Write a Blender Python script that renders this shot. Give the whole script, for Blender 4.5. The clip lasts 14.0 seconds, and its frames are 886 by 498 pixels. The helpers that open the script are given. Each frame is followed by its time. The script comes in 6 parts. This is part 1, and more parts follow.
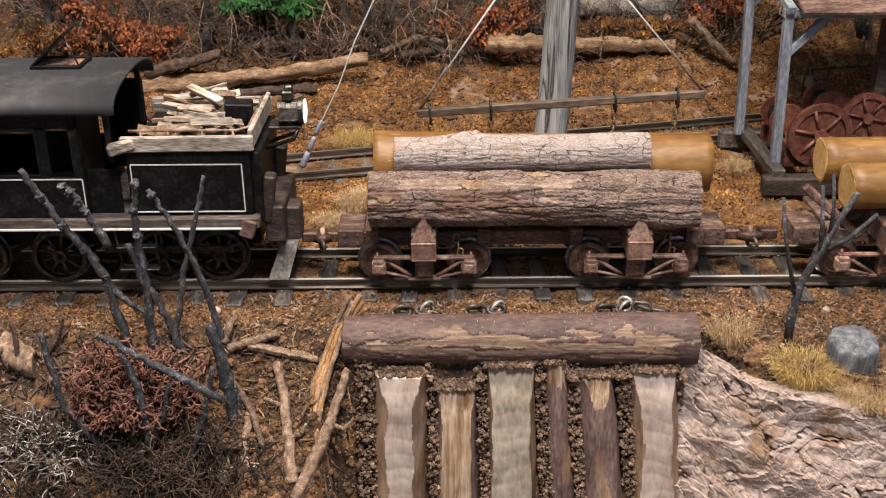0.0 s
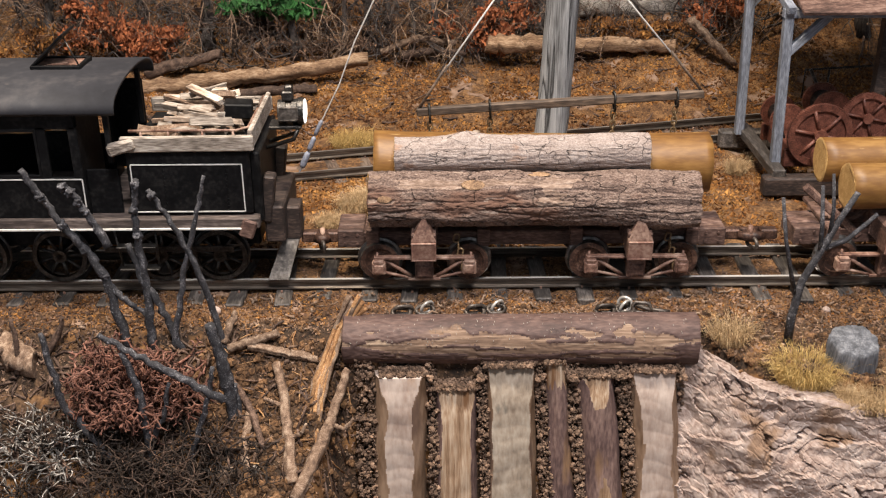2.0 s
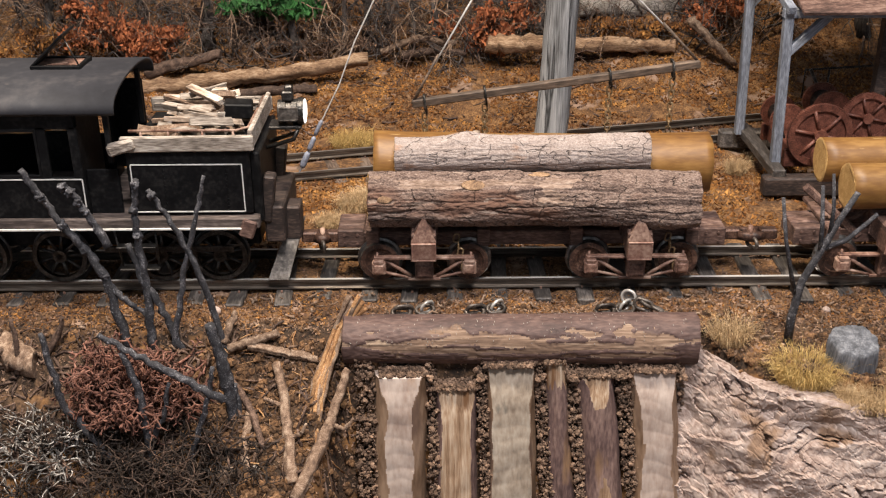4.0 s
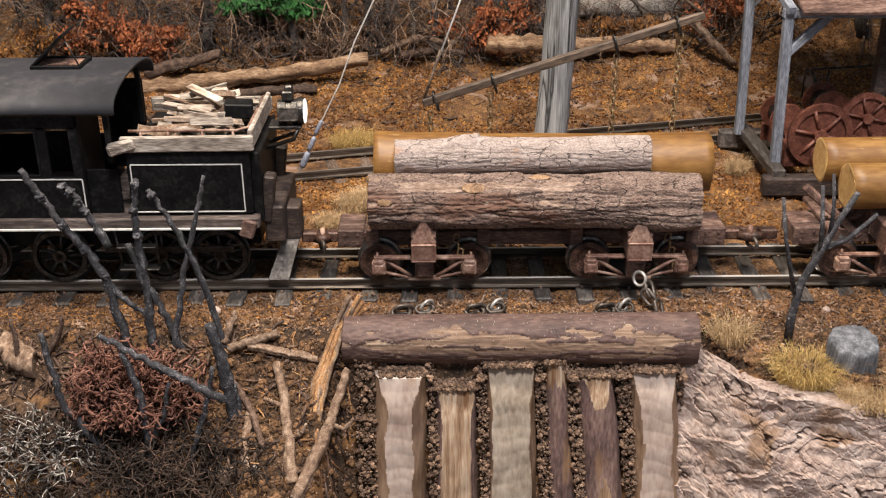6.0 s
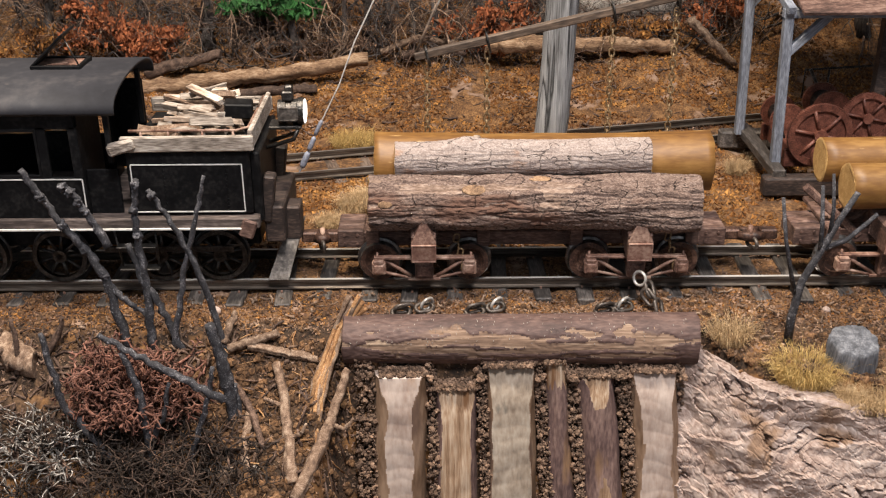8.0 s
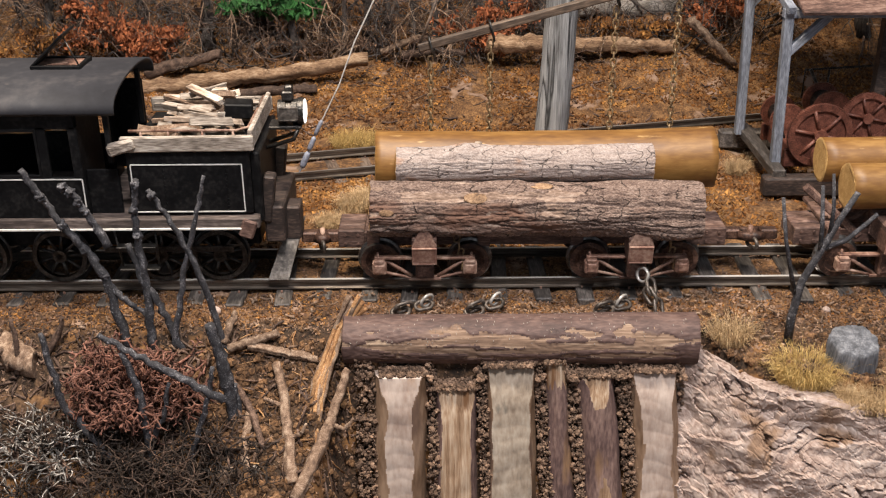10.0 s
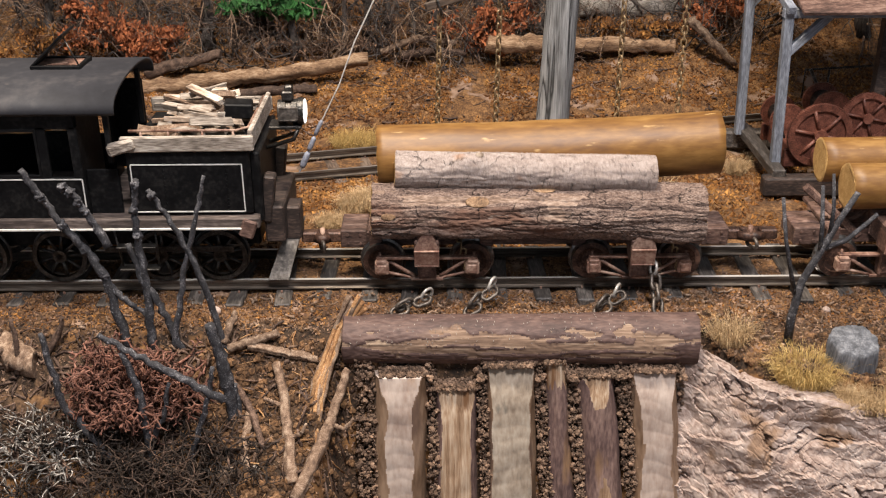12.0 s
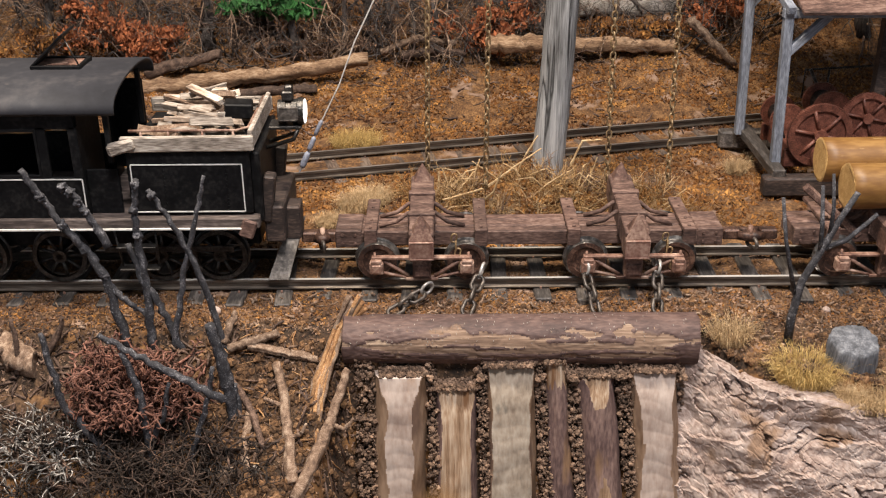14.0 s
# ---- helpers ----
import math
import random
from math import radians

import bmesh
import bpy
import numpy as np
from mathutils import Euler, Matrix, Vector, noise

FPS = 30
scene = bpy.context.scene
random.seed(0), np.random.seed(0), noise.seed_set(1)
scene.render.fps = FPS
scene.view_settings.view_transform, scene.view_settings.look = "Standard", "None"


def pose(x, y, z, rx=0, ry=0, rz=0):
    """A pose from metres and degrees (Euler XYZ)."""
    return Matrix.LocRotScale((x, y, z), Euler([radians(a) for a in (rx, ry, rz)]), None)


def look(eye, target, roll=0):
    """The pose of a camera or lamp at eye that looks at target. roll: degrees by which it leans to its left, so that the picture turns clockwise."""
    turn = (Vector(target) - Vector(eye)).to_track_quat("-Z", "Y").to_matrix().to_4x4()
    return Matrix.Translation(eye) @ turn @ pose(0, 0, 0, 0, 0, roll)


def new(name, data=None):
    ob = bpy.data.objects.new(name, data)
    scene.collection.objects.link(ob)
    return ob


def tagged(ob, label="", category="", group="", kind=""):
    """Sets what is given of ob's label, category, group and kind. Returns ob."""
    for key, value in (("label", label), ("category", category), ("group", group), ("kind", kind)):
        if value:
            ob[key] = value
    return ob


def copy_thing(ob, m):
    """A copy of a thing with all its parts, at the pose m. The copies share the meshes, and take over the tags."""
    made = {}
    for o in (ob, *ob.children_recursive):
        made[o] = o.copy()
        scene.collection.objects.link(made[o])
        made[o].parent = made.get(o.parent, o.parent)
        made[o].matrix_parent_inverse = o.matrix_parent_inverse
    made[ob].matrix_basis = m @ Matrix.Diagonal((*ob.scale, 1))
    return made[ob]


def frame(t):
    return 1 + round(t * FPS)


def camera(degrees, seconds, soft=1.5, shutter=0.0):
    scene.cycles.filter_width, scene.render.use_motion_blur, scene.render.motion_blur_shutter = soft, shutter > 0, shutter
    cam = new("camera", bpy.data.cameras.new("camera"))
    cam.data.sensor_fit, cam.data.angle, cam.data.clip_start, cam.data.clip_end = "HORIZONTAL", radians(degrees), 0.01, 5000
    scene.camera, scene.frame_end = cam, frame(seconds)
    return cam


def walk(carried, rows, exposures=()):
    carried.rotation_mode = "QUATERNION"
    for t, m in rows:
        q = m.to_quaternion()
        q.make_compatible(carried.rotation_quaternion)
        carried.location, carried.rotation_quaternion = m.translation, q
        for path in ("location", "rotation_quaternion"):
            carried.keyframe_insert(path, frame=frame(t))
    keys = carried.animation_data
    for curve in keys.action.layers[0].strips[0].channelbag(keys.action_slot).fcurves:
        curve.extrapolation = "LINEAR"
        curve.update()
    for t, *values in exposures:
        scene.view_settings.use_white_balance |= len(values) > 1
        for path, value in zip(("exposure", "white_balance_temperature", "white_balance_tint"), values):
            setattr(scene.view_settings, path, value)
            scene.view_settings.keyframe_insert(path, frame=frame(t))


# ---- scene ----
cam = camera(44.4, 14.0, soft=1.2, shutter=0.5)
EYE = look((0, -0.617, 0.308), (0, 0.28923, -0.11462), -0.4)
walk(cam, [(0, EYE), (14, EYE)])

# ---- light: a dim exhibition hall, a lamp overhead, an added front fill, both unseen ----
world = bpy.data.worlds.new("hall")
scene.world = world
world.use_nodes = True
world.node_tree.nodes["Background"].inputs[0].default_value = (0.82, 0.88, 1.0, 1)
world.node_tree.nodes["Background"].inputs[1].default_value = 0.30


def unseen_lamp(at, aim, size, watts, colour):
    data = bpy.data.lights.new("unseen_lamp", "AREA")
    data.shape, data.size, data.energy, data.color = "DISK", size, watts, colour
    ob = new("unseen_lamp", data)
    ob.matrix_basis = look(at, aim)
    return ob


unseen_lamp((-0.16, -0.12, 1.25), (0, 0.03, 0), 0.20, 22.5, (1.0, 0.85, 0.68))
# fill lamp added in front to brighten the posts and bank
unseen_lamp((0.14, -0.78, 1.35), (0.06, -0.06, -0.05), 0.30, 27, (1.0, 0.94, 0.925))
scene.view_settings.exposure = 0.0

# ---- materials ----
MM = 0.001


def material(name, colours, scale=150, rough=0.8, bump=0.4, metal=0.0, stretch=(1, 1, 1), spots=None, vary=0.25,
             crack=0.0, depth=0.0006, stops=(0.3, 0.5, 0.7), grain=0.45, edge=(0.012, 0.06), shine=0.5):
    """Two scales of noise between three colours, relief, and a change of tone from piece to piece."""
    m = bpy.data.materials.new(name)
    m.use_nodes = True
    nt = m.node_tree
    n, ln = nt.nodes, nt.links
    bsdf = n["Principled BSDF"]
    tc = n.new("ShaderNodeTexCoord")
    mp = n.new("ShaderNodeMapping")
    mp.inputs["Scale"].default_value = stretch
    ln.new(tc.outputs["Object"], mp.inputs["Vector"])
    big = n.new("ShaderNodeTexNoise")
    big.inputs["Scale"].default_value, big.inputs["Detail"].default_value = scale, 8
    big.inputs["Roughness"].default_value = 0.65
    fine = n.new("ShaderNodeTexNoise")
    fine.inputs["Scale"].default_value, fine.inputs["Detail"].default_value = scale * 7, 4
    info = n.new("ShaderNodeObjectInfo")
    add = n.new("ShaderNodeVectorMath")
    sc = n.new("ShaderNodeMath")
    sc.operation, sc.inputs[1].default_value = "MULTIPLY", 7.0
    ln.new(info.outputs["Random"], sc.inputs[0])
    ln.new(mp.outputs["Vector"], add.inputs[0])
    ln.new(sc.outputs[0], add.inputs[1])
    for t in (big, fine):
        ln.new(add.outputs[0], t.inputs["Vector"])
    mix = n.new("ShaderNodeMath")
    mix.operation = "MULTIPLY_ADD"
    mix.inputs[1].default_value = grain
    ln.new(fine.outputs[0], mix.inputs[0])
    half = n.new("ShaderNodeMath")
    half.operation, half.inputs[1].default_value = "MULTIPLY", 1 - grain
    ln.new(big.outputs[0], half.inputs[0])
    ln.new(half.outputs[0], mix.inputs[2])
    ramp = n.new("ShaderNodeValToRGB")
    e = ramp.color_ramp.elements
    e[0].position, e[1].position = stops[0] + 0.08, stops[2] - 0.08
    e[0].color, e[1].color = (*colours[0], 1), (*colours[2], 1)
    mid = e.new(stops[1])
    mid.color = (*colours[1], 1)
    ln.new(mix.outputs[0], ramp.inputs[0])
    out, height = ramp.outputs[0], mix.outputs[0]
    if crack:
        vein = n.new("ShaderNodeTexNoise")
        vein.inputs["Scale"].default_value, vein.inputs["Detail"].default_value = crack, 1.5
        vein.inputs["Roughness"].default_value = 0.55
        ln.new(add.outputs[0], vein.inputs["Vector"])
        off = n.new("ShaderNodeMath")
        off.operation, off.inputs[1].default_value = "SUBTRACT", 0.5
        ln.new(vein.outputs[0], off.inputs[0])
        ab = n.new("ShaderNodeMath")
        ab.operation = "ABSOLUTE"
        ln.new(off.outputs[0], ab.inputs[0])
        cr = n.new("ShaderNodeValToRGB")
        cr.color_ramp.elements[0].position, cr.color_ramp.elements[1].position = edge
        ln.new(ab.outputs[0], cr.inputs[0])
        dark = n.new("ShaderNodeMixRGB")
        dark.inputs[1].default_value = (*[c * 0.35 for c in colours[0]], 1)
        ln.new(cr.outputs[0], dark.inputs[0])
        ln.new(out, dark.inputs[2])
        out = dark.outputs[0]
        hs = n.new("ShaderNodeMath")
        hs.operation = "MULTIPLY_ADD"
        hs.inputs[1].default_value = 0.9
        ln.new(cr.outputs[0], hs.inputs[0])
        ln.new(height, hs.inputs[2])
        height = hs.outputs[0]
    if spots:
        colour, size, amount = spots
        sp = n.new("ShaderNodeTexNoise")
        sp.inputs["Scale"].default_value, sp.inputs["Detail"].default_value = size, 5
        ln.new(add.outputs[0], sp.inputs["Vector"])
        r2 = n.new("ShaderNodeValToRGB")
        r2.color_ramp.elements[0].position, r2.color_ramp.elements[1].position = 1 - amount, 1 - amount + 0.08
        ln.new(sp.outputs[0], r2.inputs[0])
        mx = n.new("ShaderNodeMixRGB")
        ln.new(r2.outputs[0], mx.inputs[0])
        ln.new(out, mx.inputs[1])
        mx.inputs[2].default_value = (*colour, 1)
        out = mx.outputs[0]
    if vary:
        geo = n.new("ShaderNodeNewGeometry")
        su = n.new("ShaderNodeMath")
        ln.new(info.outputs["Random"], su.inputs[0])
        ln.new(geo.outputs["Random Per Island"], su.inputs[1])
        fr = n.new("ShaderNodeMath")
        fr.operation = "FRACT"
        ln.new(su.outputs[0], fr.inputs[0])
        mr = n.new("ShaderNodeMapRange")
        mr.inputs["To Min"].default_value, mr.inputs["To Max"].default_value = 1 - vary, 1 + vary
        ln.new(fr.outputs[0], mr.inputs["Value"])
        hv = n.new("ShaderNodeHueSaturation")
        ln.new(mr.outputs[0], hv.inputs["Value"])
        ln.new(out, hv.inputs["Color"])
        out = hv.outputs[0]
    ln.new(out, bsdf.inputs["Base Color"])
    bsdf.inputs["Specular IOR Level"].default_value = shine
    bsdf.inputs["Roughness"].default_value, bsdf.inputs["Metallic"].default_value = rough, metal
    bp = n.new("ShaderNodeBump")
    bp.inputs["Strength"].default_value, bp.inputs["Distance"].default_value = bump, depth
    ln.new(height, bp.inputs["Height"])
    ln.new(bp.outputs[0], bsdf.inputs["Normal"])
    return m


M_SOIL = material("soil", [(0.03, 0.0135, 0.006), (0.115, 0.055, 0.02), (0.26, 0.138, 0.055)], 90, 0.95, 0.9, depth=0.0015, vary=0.0,
                  spots=((0.26, 0.17, 0.12), 40, 0.42))
# bank soil, its colour darkened further for the shade low on the left
M_EARTH = material("dark_earth", [(0.013, 0.008, 0.005), (0.048, 0.027, 0.014), (0.14, 0.08, 0.042)], 70, 0.95, 0.9, depth=0.0015, vary=0.0,
                   spots=((0.24, 0.118, 0.042), 34, 0.45))
M_LITTER = material("leaf_litter", [(0.05, 0.018, 0.0055), (0.18, 0.071, 0.0145), (0.37, 0.182, 0.05)], 26, 0.9, 0.3, vary=0.5, grain=0.3)
M_CRUMB = material("soil_crumbs", [(0.05, 0.028, 0.018), (0.155, 0.09, 0.058), (0.32, 0.215, 0.145)], 30, 0.95, 0.3, vary=0.65, grain=0.3)
M_BARK_DARK = material("dark_bark", [(0.07, 0.045, 0.036), (0.162, 0.109, 0.088), (0.30, 0.226, 0.186)], 210, 0.9, 1.0, stretch=(0.5, 1, 1),
                       crack=80, edge=(0.0, 0.008), grain=0.6, vary=0.0, depth=0.001, spots=((0.14, 0.075, 0.052), 22, 0.46))
M_BARK_GREY = material("grey_bark", [(0.195, 0.15, 0.132), (0.305, 0.248, 0.222), (0.415, 0.355, 0.326)], 190, 0.9, 0.9, stretch=(0.7, 1, 1),
                       crack=95, edge=(0.0, 0.0065), grain=0.55, vary=0.0, depth=0.0008, spots=((0.33, 0.195, 0.125), 60, 0.36))
M_BARE = material("bare_wood", [(0.115, 0.05, 0.013), (0.185, 0.088, 0.021), (0.275, 0.147, 0.042)], 60, 0.5, 0.25, stretch=(0.25, 1, 1), vary=0.05, grain=0.3,
                  spots=((0.42, 0.27, 0.11), 230, 0.33),
                  depth=0.0003)
M_CUT = material("cut_wood", [(0.34, 0.19, 0.06), (0.47, 0.28, 0.10), (0.60, 0.40, 0.17)], 200, 0.7, 0.3, vary=0.1)
M_PEELED = material("brown_bark", [(0.042, 0.024, 0.021), (0.082, 0.047, 0.040), (0.145, 0.09, 0.075)], 90, 0.7, 0.6, stretch=(0.35, 1, 1), grain=0.35,
                    vary=0.0, depth=0.0007, spots=((0.20, 0.13, 0.095), 70, 0.38))
M_POST = material("hewn_post", [(0.30, 0.22, 0.18), (0.41, 0.325, 0.275), (0.51, 0.425, 0.37)], 70, 0.5, 0.4, stretch=(1, 1, 0.35), vary=0.0, grain=0.25,
                  depth=0.0006, spots=((0.36, 0.24, 0.165), 40, 0.38))
M_CAR = material("car_timber", [(0.035, 0.018, 0.013), (0.10, 0.055, 0.042), (0.21, 0.135, 0.105)], 130, 0.75, 0.5, stretch=(0.3, 1, 1), vary=0.25)
M_RUST = material("rusty_iron", [(0.07, 0.034, 0.024), (0.22, 0.12, 0.085), (0.45, 0.31, 0.235)], 90, 0.6, 0.3, metal=0.1, vary=0.15, grain=0.2)
M_IRON = material("dark_iron", [(0.018, 0.017, 0.016), (0.05, 0.047, 0.044), (0.14, 0.13, 0.12)], 250, 0.42, 0.3, metal=0.8, vary=0.15)
# pale base colour carries the bright highlight along the rail top
M_RAILHEAD = material("rail_head", [(0.28, 0.26, 0.24), (0.46, 0.44, 0.41), (0.64, 0.62, 0.59)], 60, 0.35, 0.2, metal=0.35, stretch=(0.1, 1, 1), vary=0)
M_LINK = material("worn_dark_chain", [(0.025, 0.02, 0.017), (0.06, 0.048, 0.04), (0.16, 0.135, 0.115)], 200, 0.42, 0.3, metal=0.3, vary=0.15)
M_PLATE = material("rusted_plate", [(0.05, 0.026, 0.02), (0.145, 0.078, 0.058), (0.31, 0.205, 0.155)], 90, 0.6, 0.3, metal=0.1, vary=0.15, grain=0.3)
M_FACE = material("red_rust_plate", [(0.12, 0.06, 0.045), (0.235, 0.125, 0.092), (0.40, 0.27, 0.205)], 70, 0.6, 0.3, metal=0.1, vary=0.15, grain=0.3)
M_TYRE = material("worn_tyre", [(0.04, 0.036, 0.034), (0.10, 0.092, 0.087), (0.36, 0.34, 0.32)], 40, 0.3, 0.1, metal=0.75, vary=0.1)
M_CHAIN = material("rusty_chain", [(0.08, 0.05, 0.026), (0.22, 0.145, 0.073), (0.45, 0.325, 0.18)], 300, 0.45, 0.3, metal=0.3, vary=0.2)
M_PLOUGH = material("worn_sheet_iron", [(0.04, 0.034, 0.03), (0.11, 0.095, 0.082), (0.27, 0.24, 0.21)], 60, 0.5, 0.3, metal=0.3, vary=0)
M_DARKWOOD = material("dark_timber", [(0.009, 0.006, 0.005), (0.026, 0.017, 0.014), (0.08, 0.053, 0.042)], 130, 0.7, 0.5, stretch=(0.3, 1, 1), vary=0.2)
# darker than M_RUST: the shade below the load is in this colour
M_WHEEL = material("wheel_iron", [(0.018, 0.010, 0.008), (0.06, 0.030, 0.021), (0.16, 0.09, 0.062)], 120, 0.55, 0.3, metal=0.3, vary=0.15)
M_RAIL = material("rail_steel", [(0.05, 0.042, 0.036), (0.12, 0.10, 0.085), (0.22, 0.19, 0.16)], 80, 0.4, 0.2, metal=0.7, stretch=(0.1, 1, 1), vary=0)
M_TIE = material("tie_timber", [(0.022, 0.018, 0.016), (0.055, 0.047, 0.042), (0.15, 0.13, 0.115)], 120, 0.6, 0.6, stretch=(1, 0.15, 1), vary=0.35)
M_BLACK = material("black_paint", [(0.004, 0.004, 0.0045), (0.0075, 0.0075, 0.008), (0.021, 0.02, 0.0195)], 60, 0.5, 0.15, vary=0.05, shine=0.12)
M_ROOF = material("roof_paint", [(0.018, 0.018, 0.021), (0.03, 0.03, 0.035), (0.085, 0.078, 0.078)], 28, 0.68, 0.06, vary=0, stops=(0.25, 0.52, 0.85), grain=0.25, shine=0.35, spots=((0.10, 0.085, 0.078), 75, 0.31))
M_STRIPE = material("white_line", [(0.5, 0.48, 0.44), (0.7, 0.68, 0.64), (0.8, 0.79, 0.75)], 90, 0.6, 0.1, vary=0)
M_GREYWOOD = material("weathered_board", [(0.09, 0.07, 0.055), (0.30, 0.25, 0.205), (0.55, 0.495, 0.43)], 170, 0.8, 0.5, stretch=(0.15, 1, 1), vary=0.2)
M_BOARD = material("scuffed_board", [(0.03, 0.022, 0.019), (0.07, 0.052, 0.045), (0.17, 0.135, 0.118)], 110, 0.75, 0.5, stretch=(0.2, 1, 1), vary=0.1)
M_FIRE = material("split_firewood", [(0.13, 0.09, 0.062), (0.36, 0.28, 0.215), (0.68, 0.60, 0.51)], 90, 0.8, 0.4, stretch=(0.3, 1, 1), vary=0.45)
M_FRAME = material("grey_blue_timber", [(0.10, 0.107, 0.13), (0.185, 0.203, 0.243), (0.31, 0.335, 0.385)], 130, 0.8, 0.3, stretch=(1, 1, 0.2), vary=0.12)
M_POLE = material("weathered_pole", [(0.075, 0.072, 0.07), (0.24, 0.24, 0.24), (0.42, 0.415, 0.41)], 110, 0.8, 0.8, stretch=(1, 1, 0.06), vary=0, grain=0.4, crack=90, edge=(0.001, 0.016))
M_BAR = material("spreader_timber", [(0.03, 0.019, 0.013), (0.085, 0.058, 0.04), (0.19, 0.13, 0.09)], 130, 0.7, 0.4, stretch=(0.15, 1, 1), vary=0)
M_WINCH = material("red_oxide_iron", [(0.05, 0.016, 0.010), (0.13, 0.043, 0.027), (0.23, 0.09, 0.06)], 160, 0.55, 0.3, vary=0.12)
M_CHAR = material("charred_twig", [(0.012, 0.012, 0.014), (0.038, 0.037, 0.042), (0.26, 0.25, 0.26)], 240, 0.75, 0.8, vary=0.2, stops=(0.3, 0.52, 0.78),
                  spots=((0.30, 0.295, 0.31), 420, 0.37))
M_TWIG = material("dry_twig", [(0.07, 0.042, 0.028), (0.19, 0.12, 0.078), (0.37, 0.275, 0.20)], 260, 0.85, 0.9, vary=0.3, grain=0.35)
M_BROWNTWIG = material("brown_twig", [(0.03, 0.016, 0.011), (0.085, 0.05, 0.034), (0.20, 0.13, 0.095)], 160, 0.85, 0.5, vary=0.4)
M_MOSS = material("red_lichen", [(0.06, 0.023, 0.015), (0.15, 0.062, 0.041), (0.30, 0.155, 0.112)], 60, 0.9, 0.2, vary=0.35)
M_GREYMOSS = material("grey_lichen", [(0.05, 0.045, 0.04), (0.25, 0.225, 0.20), (0.62, 0.58, 0.53)], 45, 0.9, 0.2, vary=0.6)
M_STRAW = material("straw_grass", [(0.26, 0.16, 0.075), (0.44, 0.30, 0.155), (0.61, 0.465, 0.28)], 150, 0.85, 0.1, vary=0.35)
M_YELLOW = material("yellow_grass", [(0.29, 0.175, 0.05), (0.47, 0.315, 0.105), (0.60, 0.45, 0.20)], 150, 0.85, 0.1, vary=0.35)
M_ROCK = material("pale_rock", [(0.245, 0.175, 0.147), (0.40, 0.312, 0.27), (0.52, 0.432, 0.387)], 60, 0.98, 0.9, vary=0, grain=0.4, shine=0.2,
                  depth=0.0009, spots=((0.27, 0.18, 0.125), 36, 0.40))
M_STONE = material("grey_stump", [(0.05, 0.053, 0.06), (0.12, 0.125, 0.14), (0.25, 0.258, 0.275)], 190, 0.85, 0.9, stretch=(1, 1, 0.1), vary=0, grain=0.3)
M_RED = material("red_foliage", [(0.13, 0.035, 0.012), (0.27, 0.08, 0.028), (0.40, 0.15, 0.06)], 150, 0.85, 0.2, vary=0.4)
M_GREEN = material("green_foliage", [(0.009, 0.045, 0.009), (0.022, 0.10, 0.021), (0.05, 0.19, 0.04)], 150, 0.8, 0.2, vary=0.35)
M_TRUNK = material("dark_trunk", [(0.02, 0.016, 0.014), (0.06, 0.05, 0.045), (0.13, 0.11, 0.10)], 100, 0.9, 0.6, stretch=(1, 1, 0.3), vary=0.3)
M_WIRE = material("pale_cable", [(0.35, 0.33, 0.31), (0.5, 0.48, 0.46), (0.62, 0.6, 0.58)], 100, 0.5, 0.1, vary=0)
M_BLUE = material("blue_grey_sleeve", [(0.13, 0.14, 0.18), (0.22, 0.24, 0.30), (0.34, 0.36, 0.42)], 100, 0.6, 0.2, vary=0)
M_DARKBACK = material("dark_backdrop", [(0.010, 0.010, 0.011), (0.024, 0.022, 0.022), (0.055, 0.048, 0.045)], 12, 0.95, 0.2, vary=0)

M_GLOW = bpy.data.materials.new("lit_lens")
M_GLOW.use_nodes = True
M_GLOW.node_tree.nodes["Principled BSDF"].inputs["Emission Color"].default_value = (1, 0.97, 0.9, 1)
M_GLOW.node_tree.nodes["Principled BSDF"].inputs["Emission Strength"].default_value = 1.6
M_GLASS = bpy.data.materials.new("window_glass")
M_GLASS.use_nodes = True
M_GLASS.node_tree.nodes["Principled BSDF"].inputs["Transmission Weight"].default_value = 1.0
M_GLASS.node_tree.nodes["Principled BSDF"].inputs["Roughness"].default_value = 0.08
M_GLASS.node_tree.nodes["Principled BSDF"].inputs["Base Color"].default_value = (0.25, 0.28, 0.28, 1)
M_GLASS.node_tree.nodes["Principled BSDF"].inputs["IOR"].default_value = 1.05


# ---- shaping: all lengths below are millimetres ----
def thing(name, at=(0, 0, 0), turn=(0, 0, 0), label="", category="", group="", kind=""):
    ob = new(name)
    ob.empty_display_size = 0.01
    ob.matrix_basis = pose(at[0] * MM, at[1] * MM, at[2] * MM, *turn)
    return tagged(ob, label, category, group, kind)


def mesh_of(name, bm, mat, smooth=False):
    me = bpy.data.meshes.new(name)
    bmesh.ops.recalc_face_normals(bm, faces=bm.faces)
    bm.to_mesh(me)
    bm.free()
    me.transform(Matrix.Scale(MM, 4))
    for m in (mat if isinstance(mat, (list, tuple)) else [mat]):
        me.materials.append(m)
    if smooth:
        me.shade_smooth()
    return me


def part(name, bm, mat, parent=None, label="", smooth=False, at=(0, 0, 0), turn=(0, 0, 0)):
    ob = new(name, bm if isinstance(bm, bpy.types.Mesh) else mesh_of(name, bm, mat, smooth))
    ob.matrix_basis = pose(at[0] * MM, at[1] * MM, at[2] * MM, *turn)
    if parent:
        ob.parent = parent
    return tagged(ob, label)


